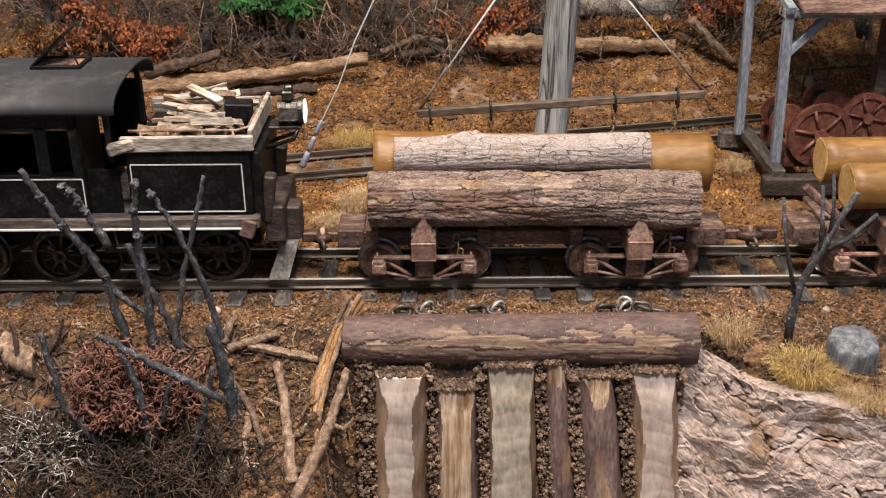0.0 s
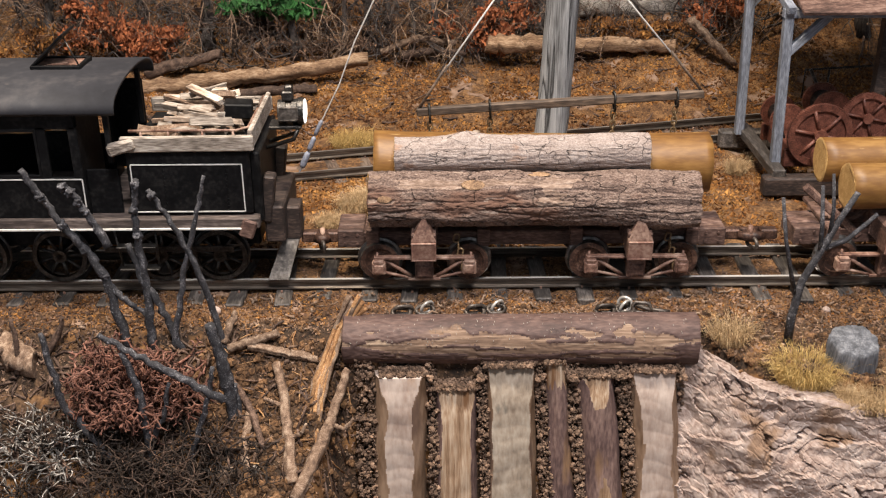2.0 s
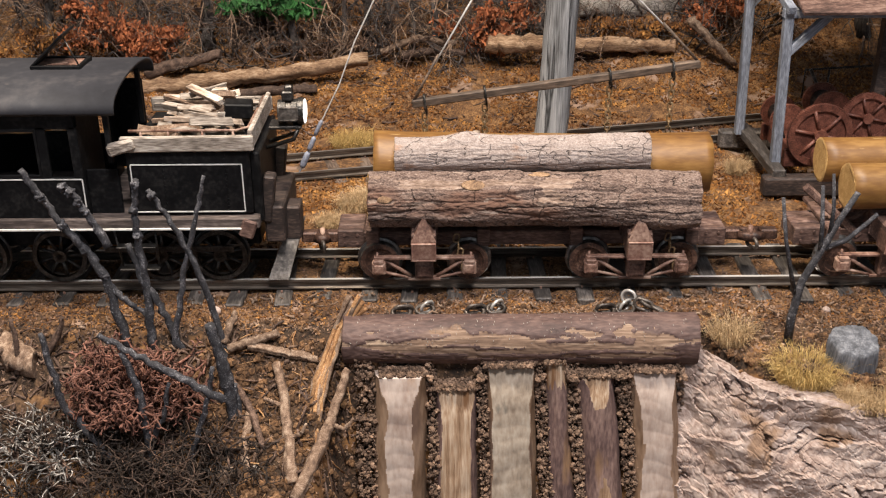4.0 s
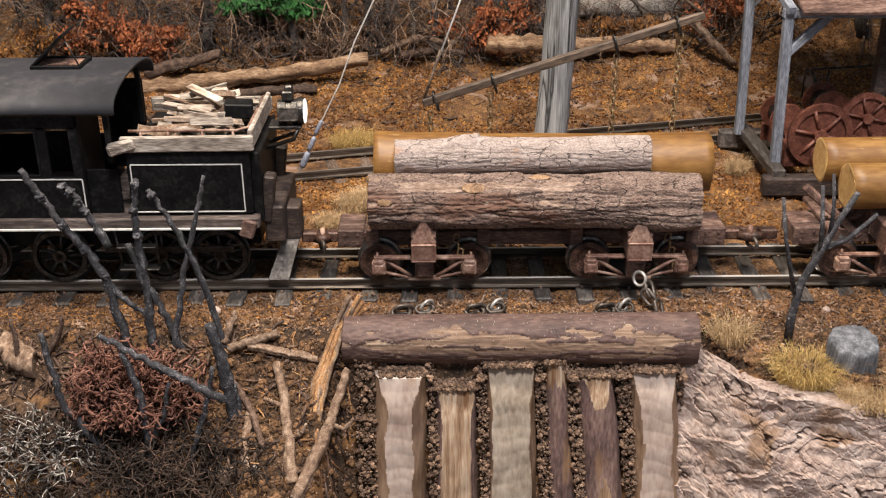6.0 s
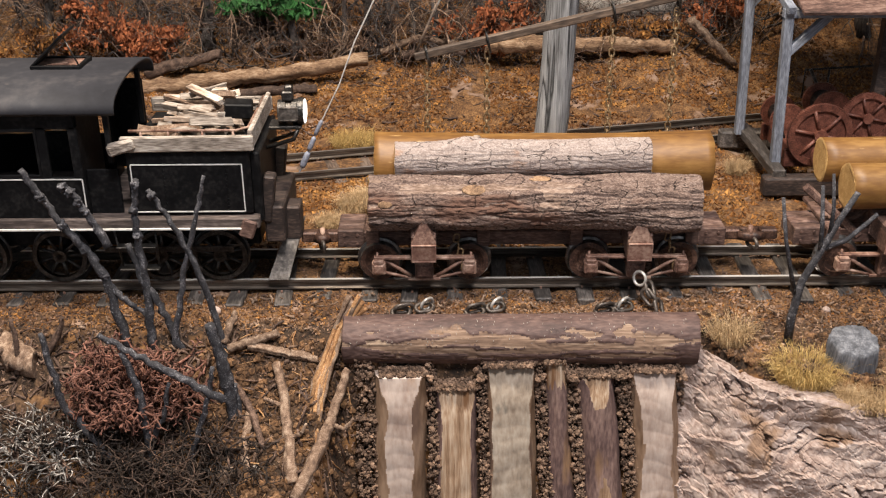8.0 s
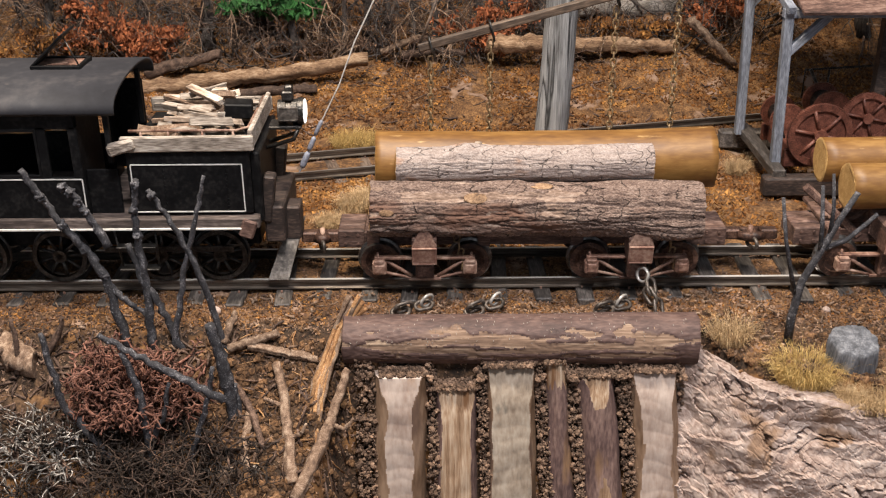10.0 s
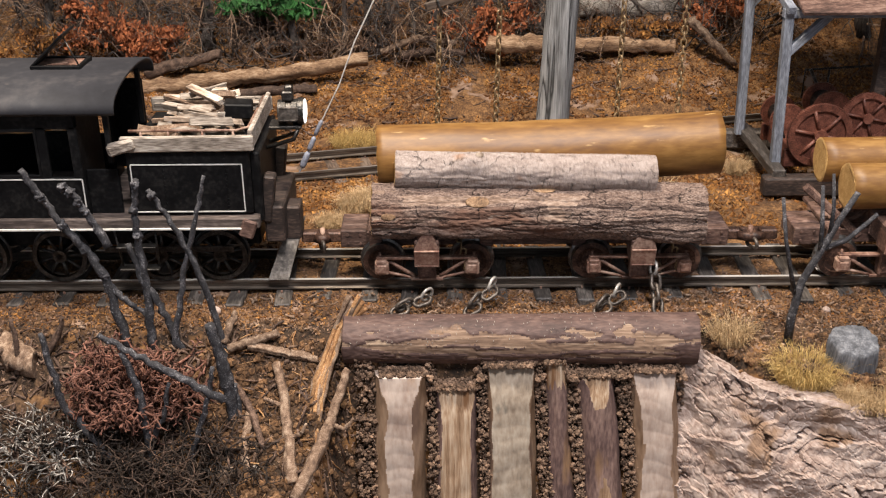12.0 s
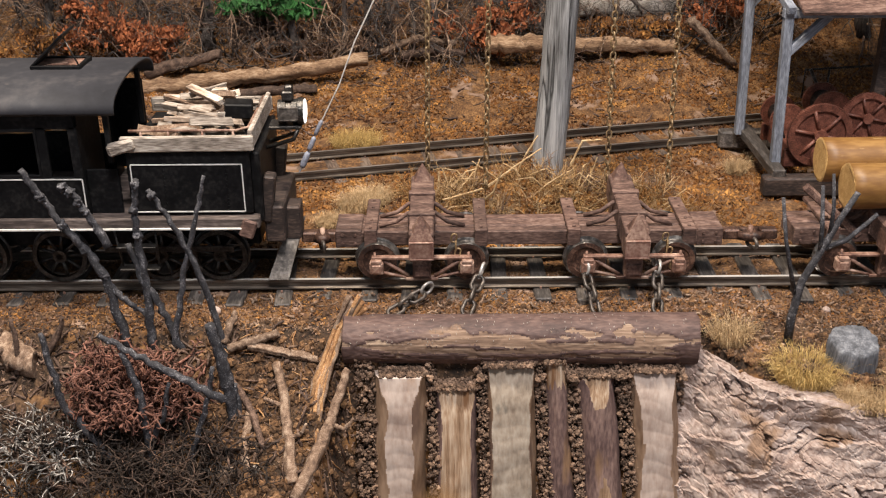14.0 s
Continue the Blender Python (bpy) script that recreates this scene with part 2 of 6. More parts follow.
def box(bm, c, s, turn=(0, 0, 0), bevel=0.6):
    r = bmesh.ops.create_cube(bm, size=1, matrix=pose(*c, *turn) @ Matrix.Diagonal((*s, 1)))
    if bevel:
        edges = list({e for v in r["verts"] for e in v.link_edges})
        bmesh.ops.bevel(bm, geom=edges, offset=min(bevel, min(s) * 0.3), segments=1, affect="EDGES")
    return bm


def one_box(s, bevel=0.6):
    return box(bmesh.new(), (0, 0, 0), s, bevel=bevel)


def tube(bm, pts, radii, seg=6, closed=False, rough=0.0, slot=0):
    """A swept round bar through the points."""
    pts = [Vector(p) for p in pts]
    n = len(pts)
    if not isinstance(radii, (list, tuple)):
        radii = [radii] * n
    rings, side = [], None
    for i, p in enumerate(pts):
        a = pts[(i - 1) % n] if closed or i > 0 else p
        b = pts[(i + 1) % n] if closed or i < n - 1 else p
        d = (b - a).normalized()
        if side is None:
            side = d.orthogonal().normalized()
        side = (side - d * side.dot(d)).normalized()
        other = d.cross(side)
        ring = []
        for k in range(seg):
            w = 2 * math.pi * k / seg
            r = radii[i] * (1 + (random.uniform(-rough, rough) if rough else 0))
            ring.append(bm.verts.new(p + (side * math.cos(w) + other * math.sin(w)) * r))
        rings.append(ring)
    for i in range(n if closed else n - 1):
        r0, r1 = rings[i], rings[(i + 1) % n]
        for k in range(seg):
            f = bm.faces.new((r0[k], r0[(k + 1) % seg], r1[(k + 1) % seg], r1[k]))
            f.material_index = slot
            f.smooth = True
    if not closed:
        bm.faces.new(rings[0][::-1]).material_index = slot
        bm.faces.new(rings[-1]).material_index = slot
    return bm


def drum(bm, a, b, r, r2=None, seg=20):
    return tube(bm, [a, b], [r, r if r2 is None else r2], seg)


def lathe_y(bm, profile, at=(0, 0, 0), seg=24):
    """Turned about the y axis: profile of (radius, y)."""
    rings = []
    for r, y in profile:
        rings.append([bm.verts.new((at[0] + r * math.cos(2 * math.pi * k / seg), at[1] + y, at[2] + r * math.sin(2 * math.pi * k / seg)))
                      for k in range(seg)])
    for a, b in zip(rings, rings[1:]):
        for k in range(seg):
            bm.faces.new((a[k], a[(k + 1) % seg], b[(k + 1) % seg], b[k]))
    bm.faces.new(rings[0])
    bm.faces.new(rings[-1])
    return bm


def wander(a, b, n, amp, seed):
    """Points from a to b that stray by amp."""
    rnd = random.Random(seed)
    a, b = Vector(a), Vector(b)
    out = []
    for i in range(n + 1):
        f = i / n
        k = amp * (0 if i in (0, n) else 1)
        out.append(a.lerp(b, f) + Vector([rnd.uniform(-k, k) for _ in range(3)]))
    return out


def cw_of(w):
    return math.cos(w) + 0.5 * math.sin(w)


def log_mesh(name, length, r, mats, seed, amp=1.0, seg=40, rings=70, bend=0.0, taper=0.0, ridged=True, detail=1.0, lump=None,
             furrow=0.0, peel=None):
    """A log along x, centred, with uneven bark and two cut ends (second material); peeled patches take the third."""
    bm = bmesh.new()
    rows, open_wood = [], set()
    for i in range(rings + 1):
        f = i / rings
        x = (f - 0.5) * length
        rr = r * (1 + taper * (f - 0.5))
        row = []
        for k in range(seg):
            w = 2 * math.pi * k / seg
            p = Vector((x * 0.025, math.cos(w) * 0.9 + seed, math.sin(w) * 0.9))
            d = noise.noise(p) * amp * 1.3
            if lump:
                d += lump[2] * math.exp(-((x - lump[0]) / lump[3]) ** 2 - (math.remainder(w - radians(180 - lump[1]), 2 * math.pi) / 0.5) ** 2)
            if ridged:
                cw, sw = math.cos(w), math.sin(w)
                q = Vector((x * 0.03 + seed, cw * 2.6, sw * 2.6))
                warp = noise.noise(Vector((x * 0.06, cw * 2, sw * 2 + seed))) * 0.5
                f1 = abs(noise.noise(q + Vector((0, warp, 0))))
                f2 = abs(noise.noise(Vector((x * 0.07 - seed, cw * 4.6, sw * 4.6)) + Vector((warp, 0, 0))))
                d -= (max(0, 1 - f1 / 0.11) * 1.1 + max(0, 1 - f2 / 0.10) * 0.7) * amp * detail
                d += noise.noise(Vector((x * 0.25, cw * 7, sw * 7 + seed))) * amp * 0.35 * detail
                d += noise.noise(Vector((x * 0.7, cw * 14, sw * 14 + seed))) * amp * 0.2 * detail
            if furrow:
                # long scaly plates: furrows along the log, broken across by short checks
                cw, sw = math.cos(w), math.sin(w)
                bend_f = noise.noise(Vector((x * 0.045, cw * 1.5 + seed, sw * 1.5))) * 0.45
                f1 = abs(noise.noise(Vector((x * 0.013 + seed, cw * 3.4 + bend_f, sw * 3.4 + bend_f))))
                f2 = abs(noise.noise(Vector((x * 0.034 - seed, cw * 6.5 + bend_f, sw * 6.5 - bend_f))))
                f3 = abs(noise.noise(Vector((x * 0.10, cw * 2.2 + seed, sw * 2.2))))
                plates = noise.noise(Vector((x * 0.03, cw * 4.0, sw * 4.0 + seed)))
                d -= (max(0, 1 - f1 / 0.09) ** 0.7 * 1.5 + max(0, 1 - f2 / 0.08) * 0.9 + max(0, 1 - f3 / 0.035) * 0.5) * furrow
                d += (round(plates * 5) / 5) * furrow * 1.5
                d += (noise.noise(Vector((x * 0.22, cw * 9, sw * 9 + seed))) * 0.5 + noise.noise(Vector((x * 0.6, cw * 19, sw * 19))) * 0.3) * furrow
            bare = peel is not None and peel(x, w) > 0
            if bare:
                d -= 0.55 + 0.25 * noise.noise(Vector((x * 0.04, cw_of(w) * 9, seed)))
            xx = x + (noise.noise(Vector((math.cos(w) * 2, math.sin(w) * 2, seed))) * 1.0 if i in (0, rings) else 0)
            row.append(bm.verts.new((xx, math.cos(w) * (rr + d), math.sin(w) * (rr + d) + bend * (1 - (2 * f - 1) ** 2))))
            if bare:
                open_wood.add(row[-1])
        rows.append(row)
    for a, b in zip(rows, rows[1:]):
        for k in range(seg):
            f = bm.faces.new((a[k], a[(k + 1) % seg], b[(k + 1) % seg], b[k]))
            f.smooth = True
            if open_wood and sum(v in open_wood for v in f.verts) > 2:
                f.material_index = 2
    for row, sgn in ((rows[0], -1), (rows[-1], 1)):
        inner = [bm.verts.new((v.co.x + sgn * 0.3, v.co.y * 0.9, v.co.z * 0.9)) for v in row]
        for k in range(seg):
            bm.faces.new((row[k], row[(k + 1) % seg], inner[(k + 1) % seg], inner[k])).material_index = 1
        bm.faces.new(inner).material_index = 1
    return mesh_of(name, bm, mats)


def loose_mesh(name, verts, faces, mat, smooth=False):
    me = bpy.data.meshes.new(name)
    me.from_pydata([tuple(c * MM for c in v) for v in verts], [], faces)
    me.materials.append(mat)
    if smooth:
        me.shade_smooth()
    return me


# ---- ground ----
def smooth01(a, b, v):
    f = min(1, max(0, (v - a) / (b - a)))
    return f * f * (3 - 2 * f)


def ledge_lip(x):
    """Where the rock ledge breaks off, towards the front."""
    return -58 - 40 * smooth01(136, 182, x) - 26 * smooth01(170, 250, x)


def lip_at(x):
    left = -52
    crib = -60.5 - 4 * max(0, noise.noise(Vector((x * 0.06, 9, 0))))
    f = smooth01(-72, -50, x)
    v = left * (1 - f) + crib * f
    g = smooth01(138, 152, x)
    return v * (1 - g) + (ledge_lip(x) + 22) * g


def land(x, y):
    z = -8.5
    z += 20 * math.exp(-((x - 66) / 95) ** 2 - ((y - 130) / 32) ** 2)
    z += 7 * math.exp(-((x + 75) / 40) ** 2 - ((y - 110) / 30) ** 2)
    z += max(0, y - 325) * 0.20 + max(0, y - 455) * 0.5
    z += max(0, y - 400) * 0.38 * smooth01(60, 220, x)
    lip = lip_at(x)
    steep = 1.0 + 6.0 * smooth01(-75, -48, x)
    if y < -30:
        z -= (3 + 6 * smooth01(140, 170, x)) * smooth01(-30, -75, y)
    if y < lip:
        z -= (lip - y) * steep
    flat = smooth01(4, 26, abs(y - 22.5))
    far = abs((y - (215 + (x + 130) * 0.238)) - 0) * 0.97
    flat = min(flat, smooth01(28, 44, far))
    n = noise.noise(Vector((x * 0.02, y * 0.02, 0))) * 3 + noise.noise(Vector((x * 0.07, y * 0.07, 3))) * 2.2
    n += noise.noise(Vector((x * 0.22, y * 0.22, 7))) * 1.2
    k = 1.6 if y > 330 else 1.0
    if y < lip:
        k = 1.0 + 1.6 * (1 - smooth01(-75, -48, x)) + 0.8 * smooth01(-75, -48, x)
    z += n * (0.25 + 0.75 * flat) * k
    return max(z, -165 + n)


def ground():
    xs = [-900, -700, -520] + [-400 + 2.6 * i for i in range(308)] + [520, 700, 900]
    ys = [-1100, -800, -500, -300] + [-190 + 2.6 * i for i in range(300)] + [640, 700, 800]
    verts = [(x, y, land(x, y)) for y in ys for x in xs]
    w = len(xs)
    faces = [(j * w + i, j * w + i + 1, (j + 1) * w + i + 1, (j + 1) * w + i) for j in range(len(ys) - 1) for i in range(w - 1)]
    me = loose_mesh("ground", verts, faces, M_SOIL, True)
    me.materials.append(M_EARTH)
    for p in me.polygons:
        c = p.center / MM
        if c.y < -40 + 14 * noise.noise(Vector((c.x * 0.03, c.y * 0.05, 2))):
            p.material_index = 1
    ob = new("ground", me)
    tagged(ob, "brown earth bank strewn with rusty leaf litter", "ground", kind="structure")


ground()


M_SIDERAIL = material("dull_rail_head", [(0.10, 0.085, 0.075), (0.21, 0.185, 0.165), (0.36, 0.33, 0.30)], 60, 0.4, 0.2, metal=0.4, stretch=(0.1, 1, 1), vary=0)


M_OLDTIE = material("brown_old_tie", [(0.04, 0.026, 0.018), (0.095, 0.064, 0.046), (0.19, 0.14, 0.105)], 120, 0.8, 0.6, stretch=(1, 0.15, 1), vary=0.35)


# ---- tracks ----
def rail_bm(length):
    bm = bmesh.new()
    prof = [(-1.2, 0), (1.2, 0), (1.2, -1.6), (0.5, -2.2), (0.5, -4.6), (2.4, -5.4), (2.4, -6), (-2.4, -6), (-2.4, -5.4), (-0.5, -4.6), (-0.5, -2.2),
            (-1.2, -1.6)]
    a = [bm.verts.new((-length / 2, y, z)) for y, z in prof]
    b = [bm.verts.new((length / 2, y, z)) for y, z in prof]
    for k in range(len(prof)):
        f = bm.faces.new((a[k], a[(k + 1) % len(prof)], b[(k + 1) % len(prof)], b[k]))
        f.material_index = 1 if k == 0 else 0
    bm.faces.new(a)
    bm.faces.new(b)
    return bm


def track(at, turn, length, label, tie_from, tie_to, head, sunk, timber):
    t = thing("railway_track", at, turn, label, "railway track", kind="structure")
    rail = mesh_of("rail", rail_bm(length), [M_RAIL, head])
    for y in (0, 45):
        part("rail", rail, None, t, at=(0, y, 0))
    rnd = random.Random(5)
    ties = [mesh_of("tie", one_box((10.5, 74 + 5 * k, 7), 0.8), timber) for k in range(3)]
    spike = bmesh.new()
    box(spike, (0, 0, 0), (1.4, 1.2, 2.0), bevel=0.2)
    spike = mesh_of("spike", spike, M_RUST)
    x = tie_from
    while x < tie_to:
        tie = part("tie", ties[rnd.randrange(3)], None, t, at=(x, 22.5 + rnd.uniform(-3, 3), -10.3 - sunk + rnd.uniform(-0.7, 0.4)), turn=(0, 0, rnd.uniform(-2.5, 2.5)))
        for y in (-26.5, -18.5, 18.5, 26.5):
            part("spike", spike, None, tie, at=(rnd.uniform(-2, 2), y + 0.5, 4.0))
        x += 27 + rnd.uniform(-1.5, 1.5)


track((0, 0, 0), (0, 0, 0), 1300, "steel rails on dark weathered timber ties in the earth", -400, 420, M_RAILHEAD, 0, M_TIE)
track((-130, 185, 0), (0, 0, 13.4), 1100, "rusty siding track with worn ties behind the log car", -250, 450, M_SIDERAIL, 1.2, M_OLDTIE)


# ---- timber cribbing in front of the track ----
def peel_patch(x, w):
    """Long ragged patches along the front of the log where the bark has come off."""
    up = math.remainder(w - radians(147), 2 * math.pi)
    ragged = noise.noise(Vector((x * 0.022, math.sin(w) * 5, 2.0))) * 0.7 + noise.noise(Vector((x * 0.09, math.sin(w) * 8, 6.0))) * 0.5
    ragged += noise.noise(Vector((x * 0.5, math.sin(w) * 18, 1.0))) * 0.16
    return 0.36 - abs(up) * 0.85 + ragged - 0.45 * smooth01(82, 98, abs(x))


def ground_log():
    ob = new("ground_log", log_mesh("ground_log", 208, 15.0, [M_PEELED, M_PEELED, M_OPEN], 3.3, amp=0.45, taper=0.10, seg=130, rings=330, detail=0.7, peel=peel_patch))
    ob.matrix_basis = pose(0.0452, -0.056, -0.0125, 20, 0.3, 0)
    tagged(ob, "reddish-brown log with peeling bark and bare tan streaks on the cribbing", "log")
    rnd = random.Random(3)
    bm = bmesh.new()
    for _ in range(240):
        x, a = rnd.uniform(-100, 100), radians(rnd.uniform(35, 150))
        r = 15.1 * (1 + 0.10 * x / 208) + 0.10
        box(bm, (x, -math.cos(a) * r, math.sin(a) * r), (0.28, 0.25, rnd.uniform(0.5, 1.3)), (-math.degrees(a), 0, 0), bevel=0)
    tagged(part("bark_flecks", bm, M_LOGGREY, ob, "small pale pores in the bark"), kind="stuff")


def crib_post(x0, x1, top, low0, low1, seed, face_mat, bark_mat, head, body, label, round_top=False, scallop=0.5):
    """An upright post in the bank: bark at the sides, its front hewn flat in short adze strokes, wider at the head."""
    wt, wb = x1 - x0, low1 - low0
    bm = bmesh.new()
    rings, seg, rows, face = 190, 120, [], set()
    length = 150
    for i in range(rings + 1):
        f = i / rings
        w = (wt * (1 - f) + wb * f) / 2 / 0.97
        cx = (x0 + x1) / 2 * (1 - f) + (low0 + low1) / 2 * f - (x0 + x1) / 2
        z = -length * f
        cut = head + (body - head) * smooth01(0, 0.16, f) + 0.06 * noise.noise(Vector((f * 7, seed * 3.1, 0)))
        row = []
        for k in range(seg):
            a = 2 * math.pi * k / seg
            ca, sa = math.cos(a), math.sin(a)
            d = noise.noise(Vector((ca * 1.2 + seed, sa * 1.2, f * 4))) * 1.3 + noise.noise(Vector((ca * 4, sa * 4 + seed, f * 9))) * 0.5
            d += noise.noise(Vector((ca * 12, sa * 12 + seed, f * 22))) * 0.22
            px, py = ca * (w + d), sa * (w * 0.9 + d)
            stroke = z / 9.5 + (px / w) ** 2 * 0.25 + 0.6 * noise.noise(Vector((px * 0.06 + seed, z * 0.05, 1)))
            stroke -= math.floor(stroke)
            flat = -w * cut * 0.9 + scallop * (stroke - 0.5) ** 2 * 1.8 + noise.noise(Vector((px * 0.1 + seed, z * 0.07, 2))) * 0.7
            flat += noise.noise(Vector((px * 0.9 + seed, z * 0.05, 4))) * 0.18
            hewn = py < flat and not round_top
            if hewn:
                py = flat + (py - flat) * 0.05
            zz = z
            if i == 0:
                zz += py * 0.10 + noise.noise(Vector((px * 0.25, py * 0.25, seed))) * 0.5
            row.append(bm.verts.new((cx + px, py, zz)))
            if hewn or (round_top and z > -16 + 7 * noise.noise(Vector((ca * 3, sa * 3, seed))) and sa < 0):
                face.add(row[-1])
        rows.append(row)
    for a, b in zip(rows, rows[1:]):
        for k in range(seg):
            f = bm.faces.new((a[k], a[(k + 1) % seg], b[(k + 1) % seg], b[k]))
            f.material_index = 0 if sum(v in face for v in f.verts) > 2 else 1
            f.smooth = True
    rim = [bm.verts.new((v.co.x * 0.9, v.co.y * 0.9, v.co.z + 0.5)) for v in rows[0]]
    for k in range(seg):
        bm.faces.new((rows[0][k], rows[0][(k + 1) % seg], rim[(k + 1) % seg], rim[k]))
    bm.faces.new(rim)
    bm.faces.new(rows[-1])
    ob = new("crib_post", mesh_of("crib_post", bm, [face_mat, bark_mat]))
    ob.matrix_basis = pose((x0 + x1) / 2 * MM, -0.064, top * MM, -8, 0, 0)
    tagged(ob, label, "timber post", "cribbing posts")


M_LOGGREY = material("grey_fallen_log", [(0.12, 0.10, 0.085), (0.28, 0.25, 0.22), (0.46, 0.42, 0.38)], 120, 0.9, 0.7, stretch=(0.3, 1, 1), vary=0.2)
M_OPEN = material("bare_streaked_wood", [(0.10, 0.062, 0.044), (0.215, 0.138, 0.093), (0.38, 0.28, 0.20)], 110, 0.8, 0.7, stretch=(0.07, 1, 1), vary=0.0, grain=0.45,
                  depth=0.0008, spots=((0.34, 0.185, 0.085), 45, 0.42))
M_POST_STREAK = material("streaked_post", [(0.14, 0.075, 0.038), (0.34, 0.225, 0.14), (0.54, 0.425, 0.315)], 170, 0.7, 0.6, stretch=(1, 1, 0.05), vary=0.0, grain=0.3,
                         depth=0.0007, spots=((0.20, 0.10, 0.045), 100, 0.42))
M_POST_GREEN = material("grey_green_post", [(0.22, 0.17, 0.125), (0.345, 0.282, 0.218), (0.45, 0.385, 0.31)], 60, 0.7, 0.6, stretch=(1, 1, 0.4), vary=0.0, grain=0.4,
                        depth=0.0008, spots=((0.20, 0.175, 0.14), 150, 0.38))
M_POST_SIDE = material("smooth_brown_bark", [(0.115, 0.068, 0.04), (0.205, 0.13, 0.082), (0.30, 0.205, 0.14)], 60, 0.5, 0.3, stretch=(1, 1, 0.3), vary=0.0, grain=0.3,
                       depth=0.0005, spots=((0.12, 0.075, 0.055), 40, 0.45))
M_POST_PURPLE = material("purple_brown_bark", [(0.06, 0.036, 0.034), (0.14, 0.088, 0.078), (0.26, 0.175, 0.145)], 100, 0.6, 0.6, stretch=(1, 1, 0.25), vary=0.0, grain=0.4,
                         depth=0.0008, spots=((0.26, 0.155, 0.085), 45, 0.40))
ground_log()
PLANED = "upright hewn timber post with a planed face in the earth bank"
crib_post(-41.0, -10.1, -29.5, -43.5, -13.5, 1, M_POST, M_POST_SIDE, 0.60, 0.85, PLANED)
crib_post(-5.2, 18.8, -38.5, -7.2, 20.0, 2, M_POST_STREAK, M_POST_PURPLE, 0.50, 0.74, "upright post with streaked orange and pale split grain", scallop=0.15)
crib_post(25.2, 53.0, -23.5, 26.5, 58.0, 3, M_POST_GREEN, M_POST_SIDE, 0.30, 0.62, "broad grey-green hewn post in the earth bank", scallop=0.35)
crib_post(60.1, 71.2, -21.5, 64.1, 84.4, 4, M_POST_STREAK, M_POST_PURPLE, 1, 1, "slim round purple-brown post with a frayed head", True)
crib_post(78.8, 100.5, -30.5, 86.5, 116, 5, M_POST_STREAK, M_POST_PURPLE, 0.66, 1.02, "purple-brown post with a partly hewn head", scallop=0.3)
crib_post(110.5, 137.2, -27.5, 117.4, 149, 6, M_POST, M_POST_SIDE, 0.45, 0.80, PLANED)


# ---- log cars ----
def wheel_mesh():
    bm = bmesh.new()
    lathe_y(bm, [(2.2, -3.2), (2.2, -1.6), (6, -1.2), (8.6, -1.9), (9.2, -2.6), (12.2, -2.6), (12.4, -2.2), (12.7, 2.0), (14.2, 2.6), (14.3, 3.4),
                 (13.6, 3.8), (3, 3.8)], seg=30)
    for f in bm.faces:
        r = max(math.hypot(v.co.x, v.co.z) for v in f.verts)
        f.material_index = 1 if min(math.hypot(v.co.x, v.co.z) for v in f.verts) > 12.1 and r < 15 else 0
    return mesh_of("wheel", bm, [M_WHEEL, M_TYRE], False)


def chain_link_mesh(name, length, width, r, mat):
    bm = bmesh.new()
    pts = []
    for k in range(14):
        a = 2 * math.pi * k / 14
        s = (length - width) / 2
        pts.append((math.cos(a) * width / 2, 0, math.sin(a) * width / 2 + (s if math.sin(a) > 0 else -s)))
    tube(bm, pts, r, 6, closed=True)
    return mesh_of(name, bm, mat, True)


SMALL_LINK = chain_link_mesh("chain_link", 5.5, 3.3, 0.58, M_CHAIN)
BIG_LINK = chain_link_mesh("chain_link", 11.0, 6.4, 1.25, M_LINK)
RING = chain_link_mesh("ring", 8.8, 8.6, 1.0, M_RAILHEAD)


